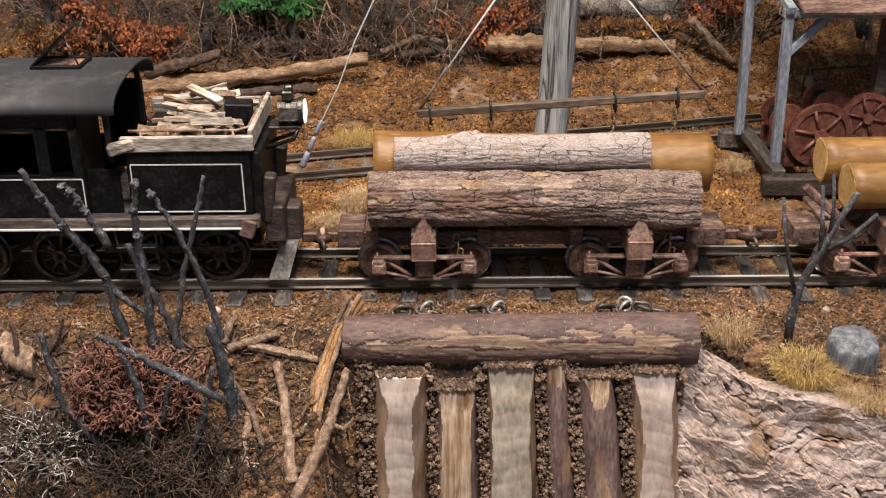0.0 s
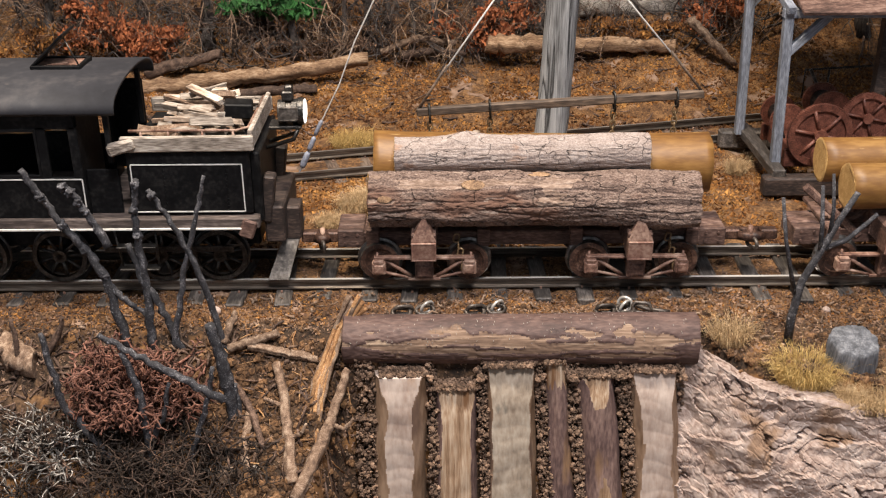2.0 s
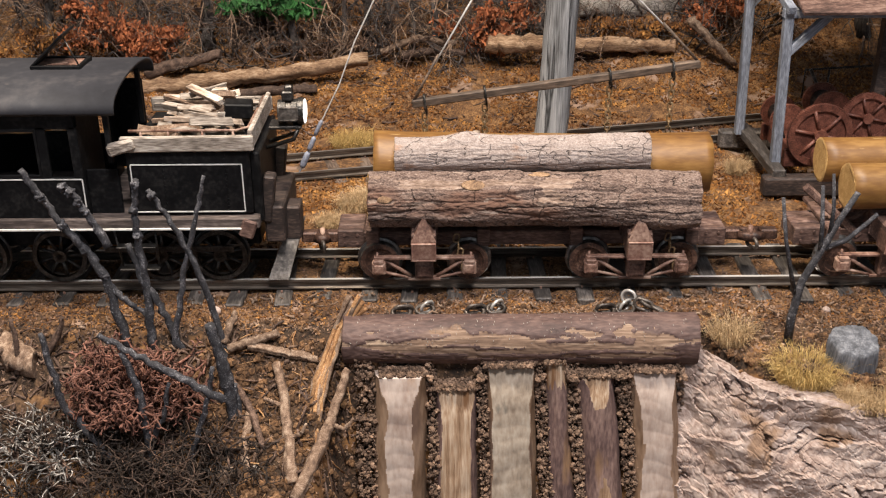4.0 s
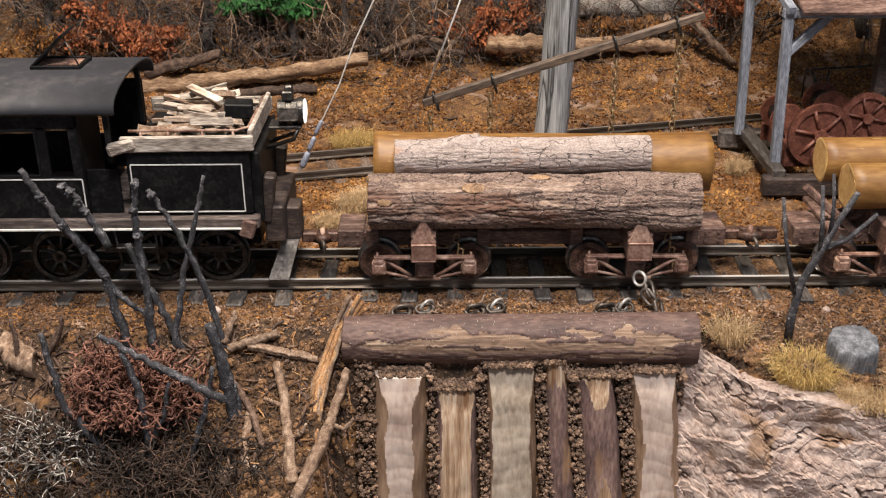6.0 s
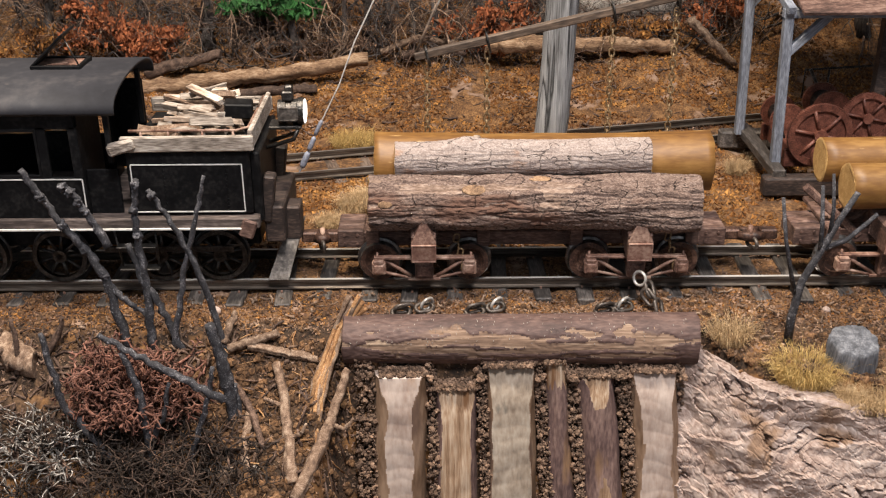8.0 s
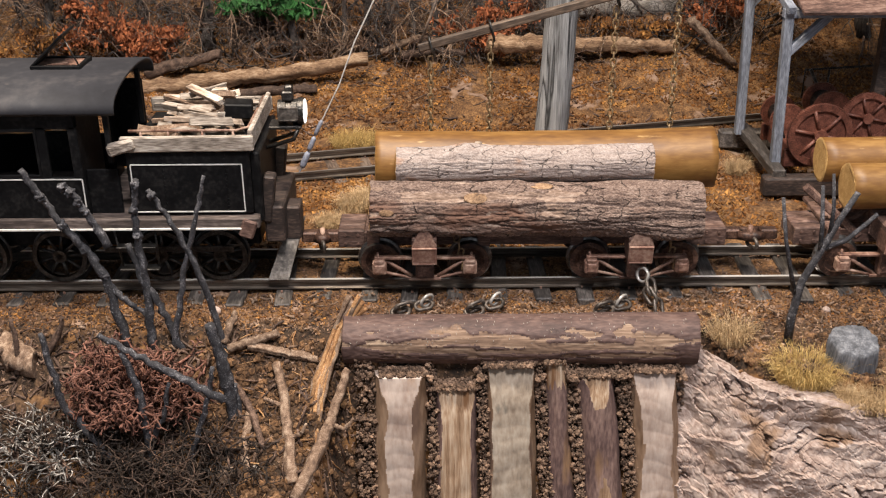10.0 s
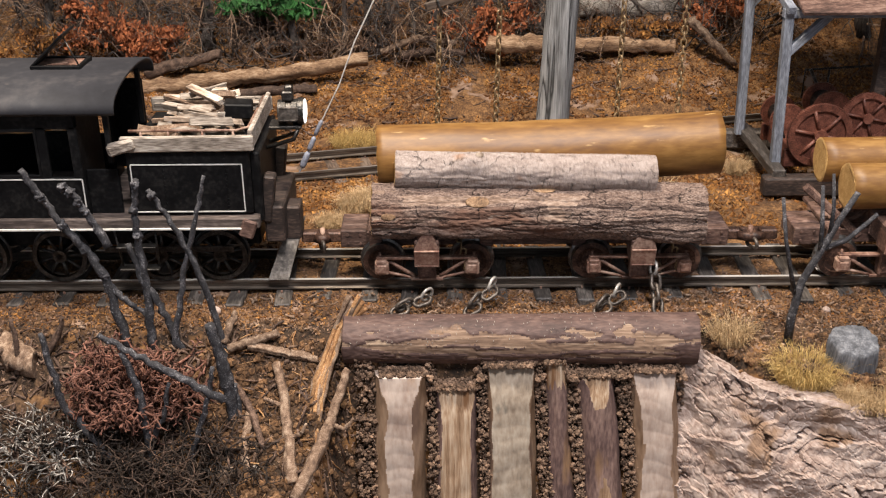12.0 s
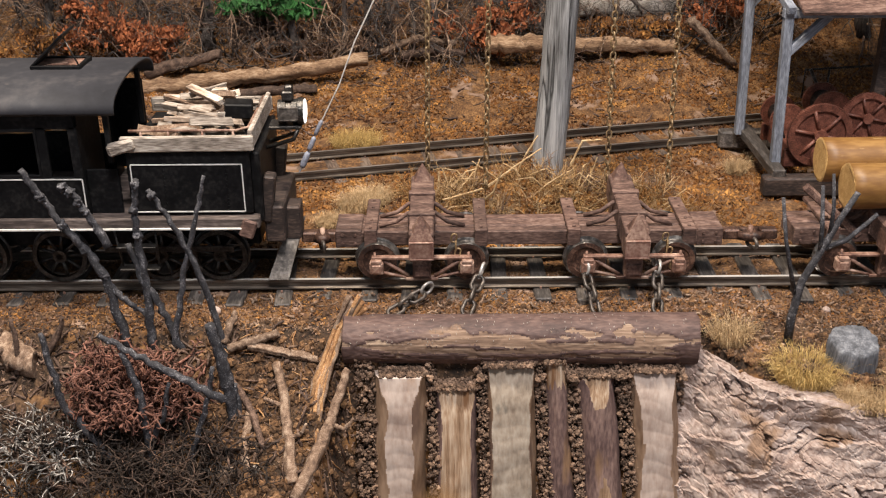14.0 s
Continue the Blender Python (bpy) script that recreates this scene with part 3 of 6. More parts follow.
def log_car(at):
    car = thing("log_car", at, (0, 0, 0), "reddish-brown timber log car on four-wheel iron trucks", "log car", "log cars")
    beam = one_box((222, 8.4, 9.6), 0.7)
    beam = mesh_of("sill", beam, M_CAR)
    for y in (9.2, 18.6, 28):
        part("sill", beam, None, car, at=(0, y, 25.4))
    end = bmesh.new()
    box(end, (0, 0, 0), (17, 8.8, 12), bevel=0.8)
    for x in (-4, 4):
        for z in (-3, 3):
            drum(end, (x, -4.3, z), (x, -5.2, z), 1.0, seg=6)
    end = mesh_of("end_block", end, M_CAR)
    for x in (-112, 115):
        for y in (9.2, 18.6, 28):
            part("end_block", end, None, car, at=(x, y, 25.2))
    # cross planks with bolts
    plank = bmesh.new()
    box(plank, (0, 0, 0), (8, 52, 3.2), bevel=0.5)
    for y in (-22, -10, 10, 22):
        drum(plank, (0, y, 1.5), (0, y, 2.4), 1.1, seg=6)
    box(plank, (0, -24.5, -5), (8, 3, 10), bevel=0.5)
    plank = mesh_of("cross_plank", plank, M_CAR)
    for x in (-98, -29, 29, 101):
        part("cross_plank", plank, None, car, at=(x, 25, 32.2))
    wheel = wheel_mesh()
    axle = bmesh.new()
    drum(axle, (0, -9, 0), (0, 54, 0), 2, seg=10)
    axle = mesh_of("axle", axle, M_IRON)
    jb = bmesh.new()
    box(jb, (0, 0, 0), (8.6, 7, 8.2), bevel=0.9)
    box(jb, (0, -1.0, 4.6), (6.5, 5.6, 2.2), bevel=0.5)
    box(jb, (0, -3.9, 0.2), (5.6, 1.2, 5.4), bevel=0.4)
    jb = mesh_of("journal_box", jb, M_RUST)
    frame_bm = bmesh.new()
    box(frame_bm, (0, 0, 4.6), (62, 4, 1.7), bevel=0.3)
    for s in (-1, 1):
        tube(frame_bm, [(s * 25, 0, 3), (s * 8, 0, -8)], 1.2, 6)
        tube(frame_bm, [(s * 27, 0, -5), (s * 8, 0, -9.5)], 1.0, 6)
        tube(frame_bm, [(s * 29, 0, 8), (s * 29, 0, -6)], 0.8, 6)
    box(frame_bm, (0, 0, -9.5), (20, 4.4, 1.8), bevel=0.3)
    frame_me = mesh_of("side_frame", frame_bm, M_RUST)
    col = bmesh.new()
    box(col, (0, 0, 0), (11.4, 7.5, 17), bevel=0.8)
    box(col, (0, -4, -3), (9, 1.6, 7), bevel=0.4)
    for x in (-3.4, 3.4):
        drum(col, (x, -4.6, -3), (x, -5.5, -3), 0.9, seg=6)
    col = mesh_of("bolster_end", col, M_PLATE)
    # bunk: a tilting cross timber with a hipped iron head at each end, hinged low at the front
    bunk = bmesh.new()
    box(bunk, (0, 23, 14), (15, 80, 15), bevel=0.7)
    for y in (8, 36):
        box(bunk, (0, y, 15), (17, 5, 16.4), bevel=0.4)
    bunk = mesh_of("bunk", bunk, M_CAR)
    head = bmesh.new()
    v = [head.verts.new(p) for p in ((-7.6, 0, -6.5), (7.6, 0, -6.5), (7.6, 0, 6), (-7.6, 0, 6), (-7.6, 13, -6.5), (7.6, 13, -6.5), (7.6, 13, 6), (-7.6, 13, 6), (0, 6.0, 21.5))]
    for f in ((0, 1, 2, 3), (0, 4, 5, 1), (0, 3, 7, 4), (1, 5, 6, 2), (4, 7, 6, 5), (3, 2, 8), (2, 6, 8), (6, 7, 8), (7, 3, 8)):
        head.faces.new([v[i] for i in f])
    bmesh.ops.bevel(head, geom=list(head.edges), offset=0.25, segments=1, affect="EDGES")
    drum(head, (0, 4.0, 9.5), (0, 2.2, 11), 0.8, seg=6)
    head = mesh_of("bunk_head", head, M_PLATE)
    plate = bmesh.new()
    box(plate, (0, 0, 0), (15, 1.0, 12.6), bevel=0.3)
    for c, size in (((0, -0.6, 5.8), (15, 0.6, 0.9)), ((0, -0.6, -5.8), (15, 0.6, 0.9)), ((-7, -0.6, 0), (0.9, 0.6, 10.6)), ((7, -0.6, 0), (0.9, 0.6, 10.6))):
        box(plate, c, size, bevel=0.15)
    plate = mesh_of("face_plate", plate, M_FACE)
    for s in (-66, 65):
        for x in (-28, 28):
            part("axle", axle, None, car, at=(s + x, 0, 13))
            for y, t in ((-0.5, 0), (45.5, 180)):
                part("wheel", wheel, None, car, at=(s + x, y, 13), turn=(0, 0, t))
            for y, t in ((-11.5, 0), (56.5, 180)):
                part("journal_box", jb, None, car, at=(s + x, y, 13.5), turn=(0, 0, t))
        for y, t in ((-10.5, 0), (55.5, 180)):
            part("side_frame", frame_me, None, car, at=(s, y, 15), turn=(0, 0, t))
            part("bolster_end", col, None, car, at=(s, y, 15), turn=(0, 0, t))
        b = part("bunk", bunk, None, car, at=(s, -2, 20))
        part("bunk_head", head, None, b, at=(0, -19, 11.5))
        part("bunk_head", head, None, b, at=(0, 65, 11.5), turn=(0, 0, 180))
        part("face_plate", plate, None, b, "square rusty iron plate with a worn rim", at=(0, -19.4, 11))
        for y in (12, 27):
            bm = bmesh.new()
            tube(bm, [(-27, y, 31.2), (-16, y, 34), (-8.6, y, 40), (-7.6, y, 40)], 1.5, 6)
            tube(bm, [(27, y, 31.2), (16, y, 34), (8.6, y, 40), (7.6, y, 40)], 1.5, 6)
            part("truss_rod", bm, M_CAR, car, at=(s, 0, 0))
        # short safety chain by the truck
        for k in range(5):
            part("chain_link", SMALL_LINK, None, car, at=(s + 20 + 1.2 * k, -5 - 1.5 * k, 30 - 4.2 * k), turn=(0, 12, 90 * (k % 2)))
    return car


CAR_X = 54.3
car = log_car((CAR_X, 0, 0))
far_car = copy_thing(car, pose((CAR_X + 287) * MM, 0, 0, 0, 0, 0))


# ---- the load ----
def load_log(name, length, r, mats, seed, label, **kw):
    ob = new(name, log_mesh(name, length, r, mats, seed, **kw))
    return tagged(ob, label, "log")


M_CUT_TAN = material("branch_scar", [(0.08, 0.045, 0.026), (0.22, 0.13, 0.07), (0.36, 0.235, 0.14)], 160, 0.8, 0.4, vary=0.1)
def worn_bark(x, w):
    """Where the outer bark has rubbed down to smooth tan plates."""
    rag = noise.noise(Vector((x * 0.03, math.cos(w) * 3, math.sin(w) * 3))) + 0.4 * noise.noise(Vector((x * 0.12, math.cos(w) * 9, math.sin(w) * 9)))
    return rag - 0.12 - 0.5 * smooth01(-20, 60, x) - 0.35 * smooth01(0.4, 1.6, abs(math.remainder(w - radians(125), 2 * math.pi)))


M_BARK_WORN = material("worn_tan_bark", [(0.13, 0.085, 0.062), (0.235, 0.163, 0.124), (0.37, 0.285, 0.232)], 150, 0.9, 0.8, stretch=(0.3, 1, 1), vary=0.0, grain=0.5, depth=0.0008)
dark_log = load_log("bark_log", 200, 16.8, [M_BARK_DARK, M_CUT, M_BARK_WORN], 11.0, "dark rough-barked log resting on the log car", amp=1.0, seg=190, rings=420, ridged=False, furrow=1.0, lump=(86, -30, 4.0, 22), peel=worn_bark)
grey_log = load_log("bark_log", 156, 11.6, [M_BARK_GREY, M_CUT], 5.0, "pale grey log with flaky cracked bark on the load", amp=0.6, seg=150, rings=320, detail=0.5, furrow=0.3, lump=(-34, 92, 3.2, 11))
bare_log = load_log("peeled_log", 212, 19.6, [M_BARE, M_CUT], 2.0, "smooth peeled tan log at the back of the load", amp=0.5, seg=48, rings=50, bend=-2.0, ridged=False)


def knot(parent, x, angle, r, size, mat, label, squash=2.0, high=0.11):
    """A cut branch scar on a log: a low domed oval, angle from the front upwards."""
    bm = bmesh.new()
    bmesh.ops.create_uvsphere(bm, u_segments=16, v_segments=8, radius=1.0)
    for v in bm.verts:
        n = 1 + 0.18 * noise.noise(v.co * 2.3 + Vector((x, 0, 0)))
        v.co = Vector((v.co.x * size * squash * n, v.co.y * size * high, v.co.z * size * n))
    a = radians(angle)
    part("knot", bm, mat, parent, label, smooth=True, at=(x, -math.cos(a) * (r - 0.2), math.sin(a) * (r - 0.2)), turn=(-angle, 0, 0))


knot(dark_log, -37, 52, 16.6, 3.6, M_CUT_TAN, "tan branch scar")
knot(dark_log, 3, 86, 16.6, 3.4, M_CUT_TAN, "tan branch scar")
knot(dark_log, -90, 20, 16.8, 2.2, M_CUT_TAN, "tan branch scar")
knot(grey_log, -28, 106, 13.6, 2.2, M_FIRE, "pale sawn knob", 1.2, 0.7)
knot(bare_log, 0, 20, 19.3, 1.5, M_CUT_TAN, "small branch scar", 1.2)
for x, y, z, a in ((351, 26, 67.6, -1.5), (360, 4, 60, 1.0)):
    o = load_log("peeled_log", 224, 14.2, [M_BARE, M_CUT], x, "peeled tan log with a pale sawn end on the second car", amp=0.5, seg=40, rings=30, ridged=False)
    o.matrix_basis = pose(x * MM, y * MM, z * MM, 0, 0, a)


# ---- locomotive ----
def frame_line(parent, x0, x1, z0, z1, y):
    bm = bmesh.new()
    for c, s in ((((x0 + x1) / 2, y, z0), (x1 - x0, 0.5, 0.65)), (((x0 + x1) / 2, y, z1), (x1 - x0, 0.5, 0.65)),
                 ((x0, y, (z0 + z1) / 2), (0.65, 0.5, z1 - z0)), ((x1, y, (z0 + z1) / 2), (0.65, 0.5, z1 - z0))):
        box(bm, c, s, bevel=0)
    part("lining", bm, M_STRIPE, parent, "thin white painted border line")


def locomotive():
    lo = thing("steam_locomotive", (0, 0, 0), (0, 0, 0), "small black steam locomotive with a wood bunker and lit headlamp", "locomotive")
    Y0, Y1 = -16, 61
    # bunker
    bm = box(bmesh.new(), (-150, 22.5, 72), (73, Y1 - Y0, 40), bevel=1)
    for x in (-165, -128):
        for k in range(16):
            drum(bm, (x, Y0, 55 + 2.3 * k), (x, Y0 - 0.4, 55 + 2.3 * k), 0.45, seg=5)
    part("bunker", bm, M_BLACK, lo)
    frame_line(lo, -184, -118.4, 53.8, 83.8, Y0 - 0.3)
    # running board, step and frame
    part("running_board", box(bmesh.new(), (-260, 22.5, 47.5), (300, 86, 7), bevel=0.8), M_BOARD, lo, "worn brown plank running board")
    part("edge_strip", box(bmesh.new(), (-262, -21, 44.4), (296, 1.2, 1.2), bevel=0.2), M_STRIPE, lo, "worn white painted edge")
    bm = box(bmesh.new(), (-117, -17, 44), (9, 10, 12), (0, 20, 0), bevel=1.2)
    part("beam_end", bm, M_CAR, lo, "chipped brown timber end")
    part("frame", box(bmesh.new(), (-230, 22.5, 32), (230, 30, 22), bevel=1), M_BLACK, lo)
    bm = bmesh.new()
    tube(bm, [(-199, -17, 45), (-196, -17, 18)], 0.7, 6)
    tube(bm, [(-174, -17, 45), (-174, -17, 18)], 0.7, 6)
    box(bm, (-185, -18, 17.5), (24, 8, 1.4), bevel=0.3)
    box(bm, (-186, -18, 32), (24, 6, 1.0), bevel=0.3)
    part("step", bm, M_IRON, lo, "iron footstep")
    # wheels with spokes
    w = bmesh.new()
    lathe_y(w, [(14.3, -2.6), (17, -2.6), (17.2, 2), (18.4, 2.6), (18.2, 3.4), (14.3, 3.4), (14.2, 0)], seg=36)
    for f in [f for f in w.faces if len(f.verts) > 8]:
        w.faces.remove(f)
    lathe_y(w, [(4.2, -3), (4.2, 3)], seg=16)
    w = mesh_of("wheel", w, M_IRON, False)
    spoke = mesh_of("spoke", tube(bmesh.new(), [(3, 0, 0), (15, 0, 0)], [1.3, 0.9], 6), M_IRON)
    for x in (-139.5, -176, -240, -290):
        for y, t in ((0, 0), (45, 180)):
            wh = part("wheel", w, None, lo, at=(x, y, 18), turn=(0, 13 * x, t))
            for k in range(9):
                part("spoke", spoke, None, wh, turn=(0, 40 * k, 0))
        bm = bmesh.new()
        drum(bm, (x, -3, 18), (x, 48, 18), 2.2, seg=10)
        part("axle", bm, M_IRON, lo)
    part("side_rod", box(bmesh.new(), (-170, -5, 24), (80, 1.6, 4), bevel=0.4), M_IRON, lo)
    # cab: walls with real window openings
    def wall(y):
        part("cab_side", box(bmesh.new(), (-264, y, 62), (102, 2.4, 30), bevel=0.3), M_BLACK, lo)
        part("cab_side", box(bmesh.new(), (-264, y, 113.5), (102, 2.4, 14), bevel=0.3), M_BLACK, lo)
        for x in (-314, -266, -233, -214.5):
            part("window_post", box(bmesh.new(), (x, y, 92), (5.5, 2.4, 32), bevel=0.3), M_BLACK, lo)
        bm = bmesh.new()
        box(bm, (-250, y, 92), (30, 0.6, 30), bevel=0)
        p = part("pane", bm, M_GLASS, lo)
        p.visible_shadow = False
        bm = bmesh.new()
        for x in (-263, -236.5):
            box(bm, (x, y, 92), (1.6, 3.4, 30), bevel=0.2)
        for z in (77.8, 106):
            box(bm, (-250, y, z), (28, 3.4, 1.6), bevel=0.2)
        part("window_frame", bm, M_BLACK, lo)
    wall(-17)
    wall(62)
    frame_line(lo, -300, -212.6, 48.5, 75.8, -18.5)
    for c, s in (((-213, 4, 84), (2.4, 40, 74)), ((-213, 55, 84), (2.4, 16, 74))):
        part("cab_end", box(bmesh.new(), c, s, bevel=0.3), M_BLACK, lo)
    for y in (-15, 60):
        part("roof_post", box(bmesh.new(), (-195, y, 103), (3.2, 3.2, 36), bevel=0.4), M_BLACK, lo)
    for c, s in (((-203, 62, 84), (20, 2, 60)), ((-203, -10, 62), (20, 2, 34))):
        part("cab_gangway", box(bmesh.new(), c, s, bevel=0.3), M_BLACK, lo)
    # curved roof
    bm = bmesh.new()
    rows = []
    n = 24
    for x in (-330, -186.5):
        top, low = [], []
        for k in range(n + 1):
            a = math.pi * (1 - k / n)
            y = 22.5 + 48 * math.cos(a)
            z = 118.5 + 14 * math.sin(a) ** 0.75
            top.append(bm.verts.new((x, y, z)))
            low.append(bm.verts.new((x, 22.5 + 47 * math.cos(a), z - 1.8)))
        rows.append((top, low))
    (t0, l0), (t1, l1) = rows
    for k in range(n):
        bm.faces.new((t0[k], t0[k + 1], t1[k + 1], t1[k]))
        bm.faces.new((l0[k], l0[k + 1], l1[k + 1], l1[k]))
        bm.faces.new((t1[k], t1[k + 1], l1[k + 1], l1[k]))
        bm.faces.new((t0[k], t0[k + 1], l0[k + 1], l0[k]))
    for k in (0, n):
        bm.faces.new((t0[k], t1[k], l1[k], l0[k]))
    part("roof", bm, M_ROOF, lo, "dull dark grey curved cab roof", smooth=True)
    bm = bmesh.new()
    for c, s in (((-231, 18, 132.6), (30, 2.4, 4)), ((-231, 40, 132.6), (30, 2.4, 4)), ((-245, 29, 132.6), (2.4, 24, 4)), ((-217, 29, 132.6), (2.4, 24, 4))):
        box(bm, c, s, bevel=0.4)
    hatch = part("roof_hatch", bm, M_BLACK, lo, "open black roof hatch")
    part("hatch_well", box(bmesh.new(), (-231, 29, 133), (26, 21, 0.8), bevel=0), M_RUST, hatch)
    part("hatch_lid", box(bmesh.new(), (-235, 29, 143.5), (29, 22, 1.4), (0, -42, 0), bevel=0.3), M_BLACK, hatch)
    bm = bmesh.new()
    tube(bm, [(-218, 22, 133), (-226, 24, 150)], 0.5, 6)
    part("hatch_stay", bm, M_IRON, hatch)
    # wooden sideboards on the bunker
    for c, s, t in (((-149, -17, 97), (78, 3.2, 9.5), (0, -0.4, 0)), ((-149, 61, 97), (78, 3.2, 9.5), (0, 0, 0)), ((-112, 22, 99), (3, 76, 12), (0, 0, 0))):
        part("sideboard", box(bmesh.new(), c, s, t, bevel=0.8), M_GREYWOOD, lo, "weathered pale plank")
    part("sideboard", box(bmesh.new(), (-187, -19, 96), (16, 7, 7), (0, -14, 14), bevel=1.4), M_GREYWOOD, lo, "weathered pale block")
    bm = bmesh.new()
    tube(bm, [(-183, -14, 104), (-120, -14, 104), (-114, -8, 104), (-114, 54, 104)], 0.9, 6)
    for x in (-176, -160, -140, -122):
        tube(bm, [(x, -14, 96), (x, -14, 104)], 0.9, 6)
    part("rail", bm, M_RUST, lo, "rusty iron handrail")
    # front: headlamp on a bracket, beam, coupler pocket, pilot
    lamp = part("headlamp", lathe_x(bmesh.new(), [(5, -100.5), (7.2, -100), (7.2, -95.5), (6.4, -95), (6.4, -92), (7.6, -91.5), (7.6, -88.5), (8.4, -88), (8.4, -84.4), (7.8, -84.2)],
                                            (22, 104)), M_IRON, lo, "black headlamp with a lit white lens")
    part("lens", lathe_x(bmesh.new(), [(7.7, -84.6), (7.2, -83.6), (4, -83.0), (0.6, -82.8)], (22, 104)), M_GLOW, lamp, "glowing white lens")
    bm = bmesh.new()
    box(bm, (-93.5, 14.4, 104.5), (12, 1.0, 8.5), bevel=0.3)
    for c, size in (((-93.5, 13.8, 108.4), (12, 0.8, 0.8)), ((-93.5, 13.8, 100.6), (12, 0.8, 0.8)), ((-99.2, 13.8, 104.5), (0.8, 0.8, 8)), ((-87.8, 13.8, 104.5), (0.8, 0.8, 8))):
        box(bm, c, size, bevel=0.1)
    part("side_panel", bm, M_PLOUGH, lamp, "framed grey side panel")
    part("chimney", box(bmesh.new(), (-94, 22, 114), (7, 6, 6), bevel=0.8), M_IRON, lamp)
    part("chimney", box(bmesh.new(), (-93, 22, 118.5), (5, 4.5, 4), bevel=0.8), M_IRON, lamp)
    bm = bmesh.new()
    box(bm, (-96, 22, 95.5), (20, 15, 2), bevel=0.4)
    tube(bm, [(-88, 16, 95), (-91, 16, 88), (-110, 16, 82)], 1.3, 6)
    tube(bm, [(-88, 28, 95), (-91, 28, 88), (-110, 28, 82)], 1.3, 6)
    part("lamp_bracket", bm, M_IRON, lo)
    part("end_plate", box(bmesh.new(), (-111, 22.5, 68), (6, 72, 44), bevel=1), M_BLACK, lo)
    part("buffer_beam", box(bmesh.new(), (-103, 22.5, 41), (12, 60, 24), bevel=1.2), M_DARKWOOD, lo, "worn dark timber beam")
    part("coupler_pocket", box(bmesh.new(), (-94, 14, 36), (10, 16, 22), bevel=1), M_DARKWOOD, lo)
    for c, s in (((-106, -4, 58), (7, 10, 30)), ((-106, 49, 58), (7, 10, 30))):
        part("corner_bracket", box(bmesh.new(), c, s, (0, 8, 0), bevel=1), M_DARKWOOD, lo)
    bm = bmesh.new()
    v = [bm.verts.new(p) for p in ((-110, -6, 2.5), (-97, -6, 2.5), (-90, 8, 27), (-100, 8, 27), (-110, 50, 2.5), (-97, 50, 2.5), (-90, 38, 27), (-100, 38, 27))]
    for f in ((0, 1, 2, 3), (4, 5, 6, 7), (0, 1, 5, 4), (3, 2, 6, 7), (1, 2, 6, 5), (0, 3, 7, 4)):
        bm.faces.new([v[i] for i in f])
    part("pilot", bm, M_PLOUGH, lo, "worn grey sheet-metal pilot plough")
    return lo


def lathe_x(bm, profile, yz, seg=28):
    rings = [[bm.verts.new((x, yz[0] + r * math.cos(2 * math.pi * k / seg), yz[1] + r * math.sin(2 * math.pi * k / seg))) for k in range(seg)]
             for r, x in profile]
    for a, b in zip(rings, rings[1:]):
        for k in range(seg):
            bm.faces.new((a[k], a[(k + 1) % seg], b[(k + 1) % seg], b[k]))
    bm.faces.new(rings[0])
    bm.faces.new(rings[-1])
    return bm


locomotive()


def firewood():
    rnd = random.Random(8)
    for k in range(52):
        ln = rnd.uniform(22, 36)
        bm = bmesh.new()
        w = rnd.uniform(3.2, 6)
        v0 = [(-ln / 2, -w / 2, -w / 2.4), (-ln / 2, w / 2, -w / 2.2), (-ln / 2, rnd.uniform(-1, 1), w / 2)]
        a = [bm.verts.new(p) for p in v0]
        b = [bm.verts.new((ln / 2 + rnd.uniform(-1, 1), p[1] * rnd.uniform(0.9, 1.1), p[2])) for p in v0]
        bm.faces.new(a)
        bm.faces.new(b)
        for i in range(3):
            bm.faces.new((a[i], a[(i + 1) % 3], b[(i + 1) % 3], b[i]))
        bmesh.ops.bevel(bm, geom=list(bm.edges), offset=0.4, segments=1, affect="EDGES")
        x, y = rnd.uniform(-168, -128), rnd.uniform(-6, 52)
        mound = 1 - ((x + 150) / 42) ** 2 * 0.6 - ((y - 25) / 44) ** 2 * 0.5
        lay = k // 16
        z = 95.5 + (5.4 * lay + 1.5) * max(0.2, mound) + rnd.uniform(-1, 1)
        ob = new("firewood", mesh_of("firewood", bm, (M_FIRE, M_GREYWOOD, M_FIRE, M_TWIG)[k % 4]))
        ob.matrix_basis = pose(x * MM, y * MM, z * MM, rnd.uniform(0, 360), rnd.uniform(-10, 10), rnd.choice((0, 0, 0, 160, 25, -30)) + rnd.uniform(-16, 16))
        tagged(ob, "split pale firewood billet heaped in the bunker", "firewood", "firewood in the bunker")
    ob = new("toolbox", mesh_of("toolbox", one_box((17, 14, 9), 0.8), M_BLACK))
    ob.matrix_basis = pose(-0.124, 0.020, 0.1065, 0, 4, 8)
    tagged(ob, "small black metal box on the firewood", "box")


firewood()


# ---- gin pole, guy wire ----
def pole():
    bm = bmesh.new()
    pts = [(78 + 20 * f + 0.6 * math.sin(9 * f), 160 - 2 * f, -10 + 330 * f) for f in [i / 30 for i in range(31)]]
    tube(bm, pts, [12.6 - 2.0 * i / 30 for i in range(31)], 22, rough=0.025)
    ob = new("mast", mesh_of("mast", bm, M_POLE))
    tagged(ob, "weathered grey timber mast rising out of the weeds", "mast")


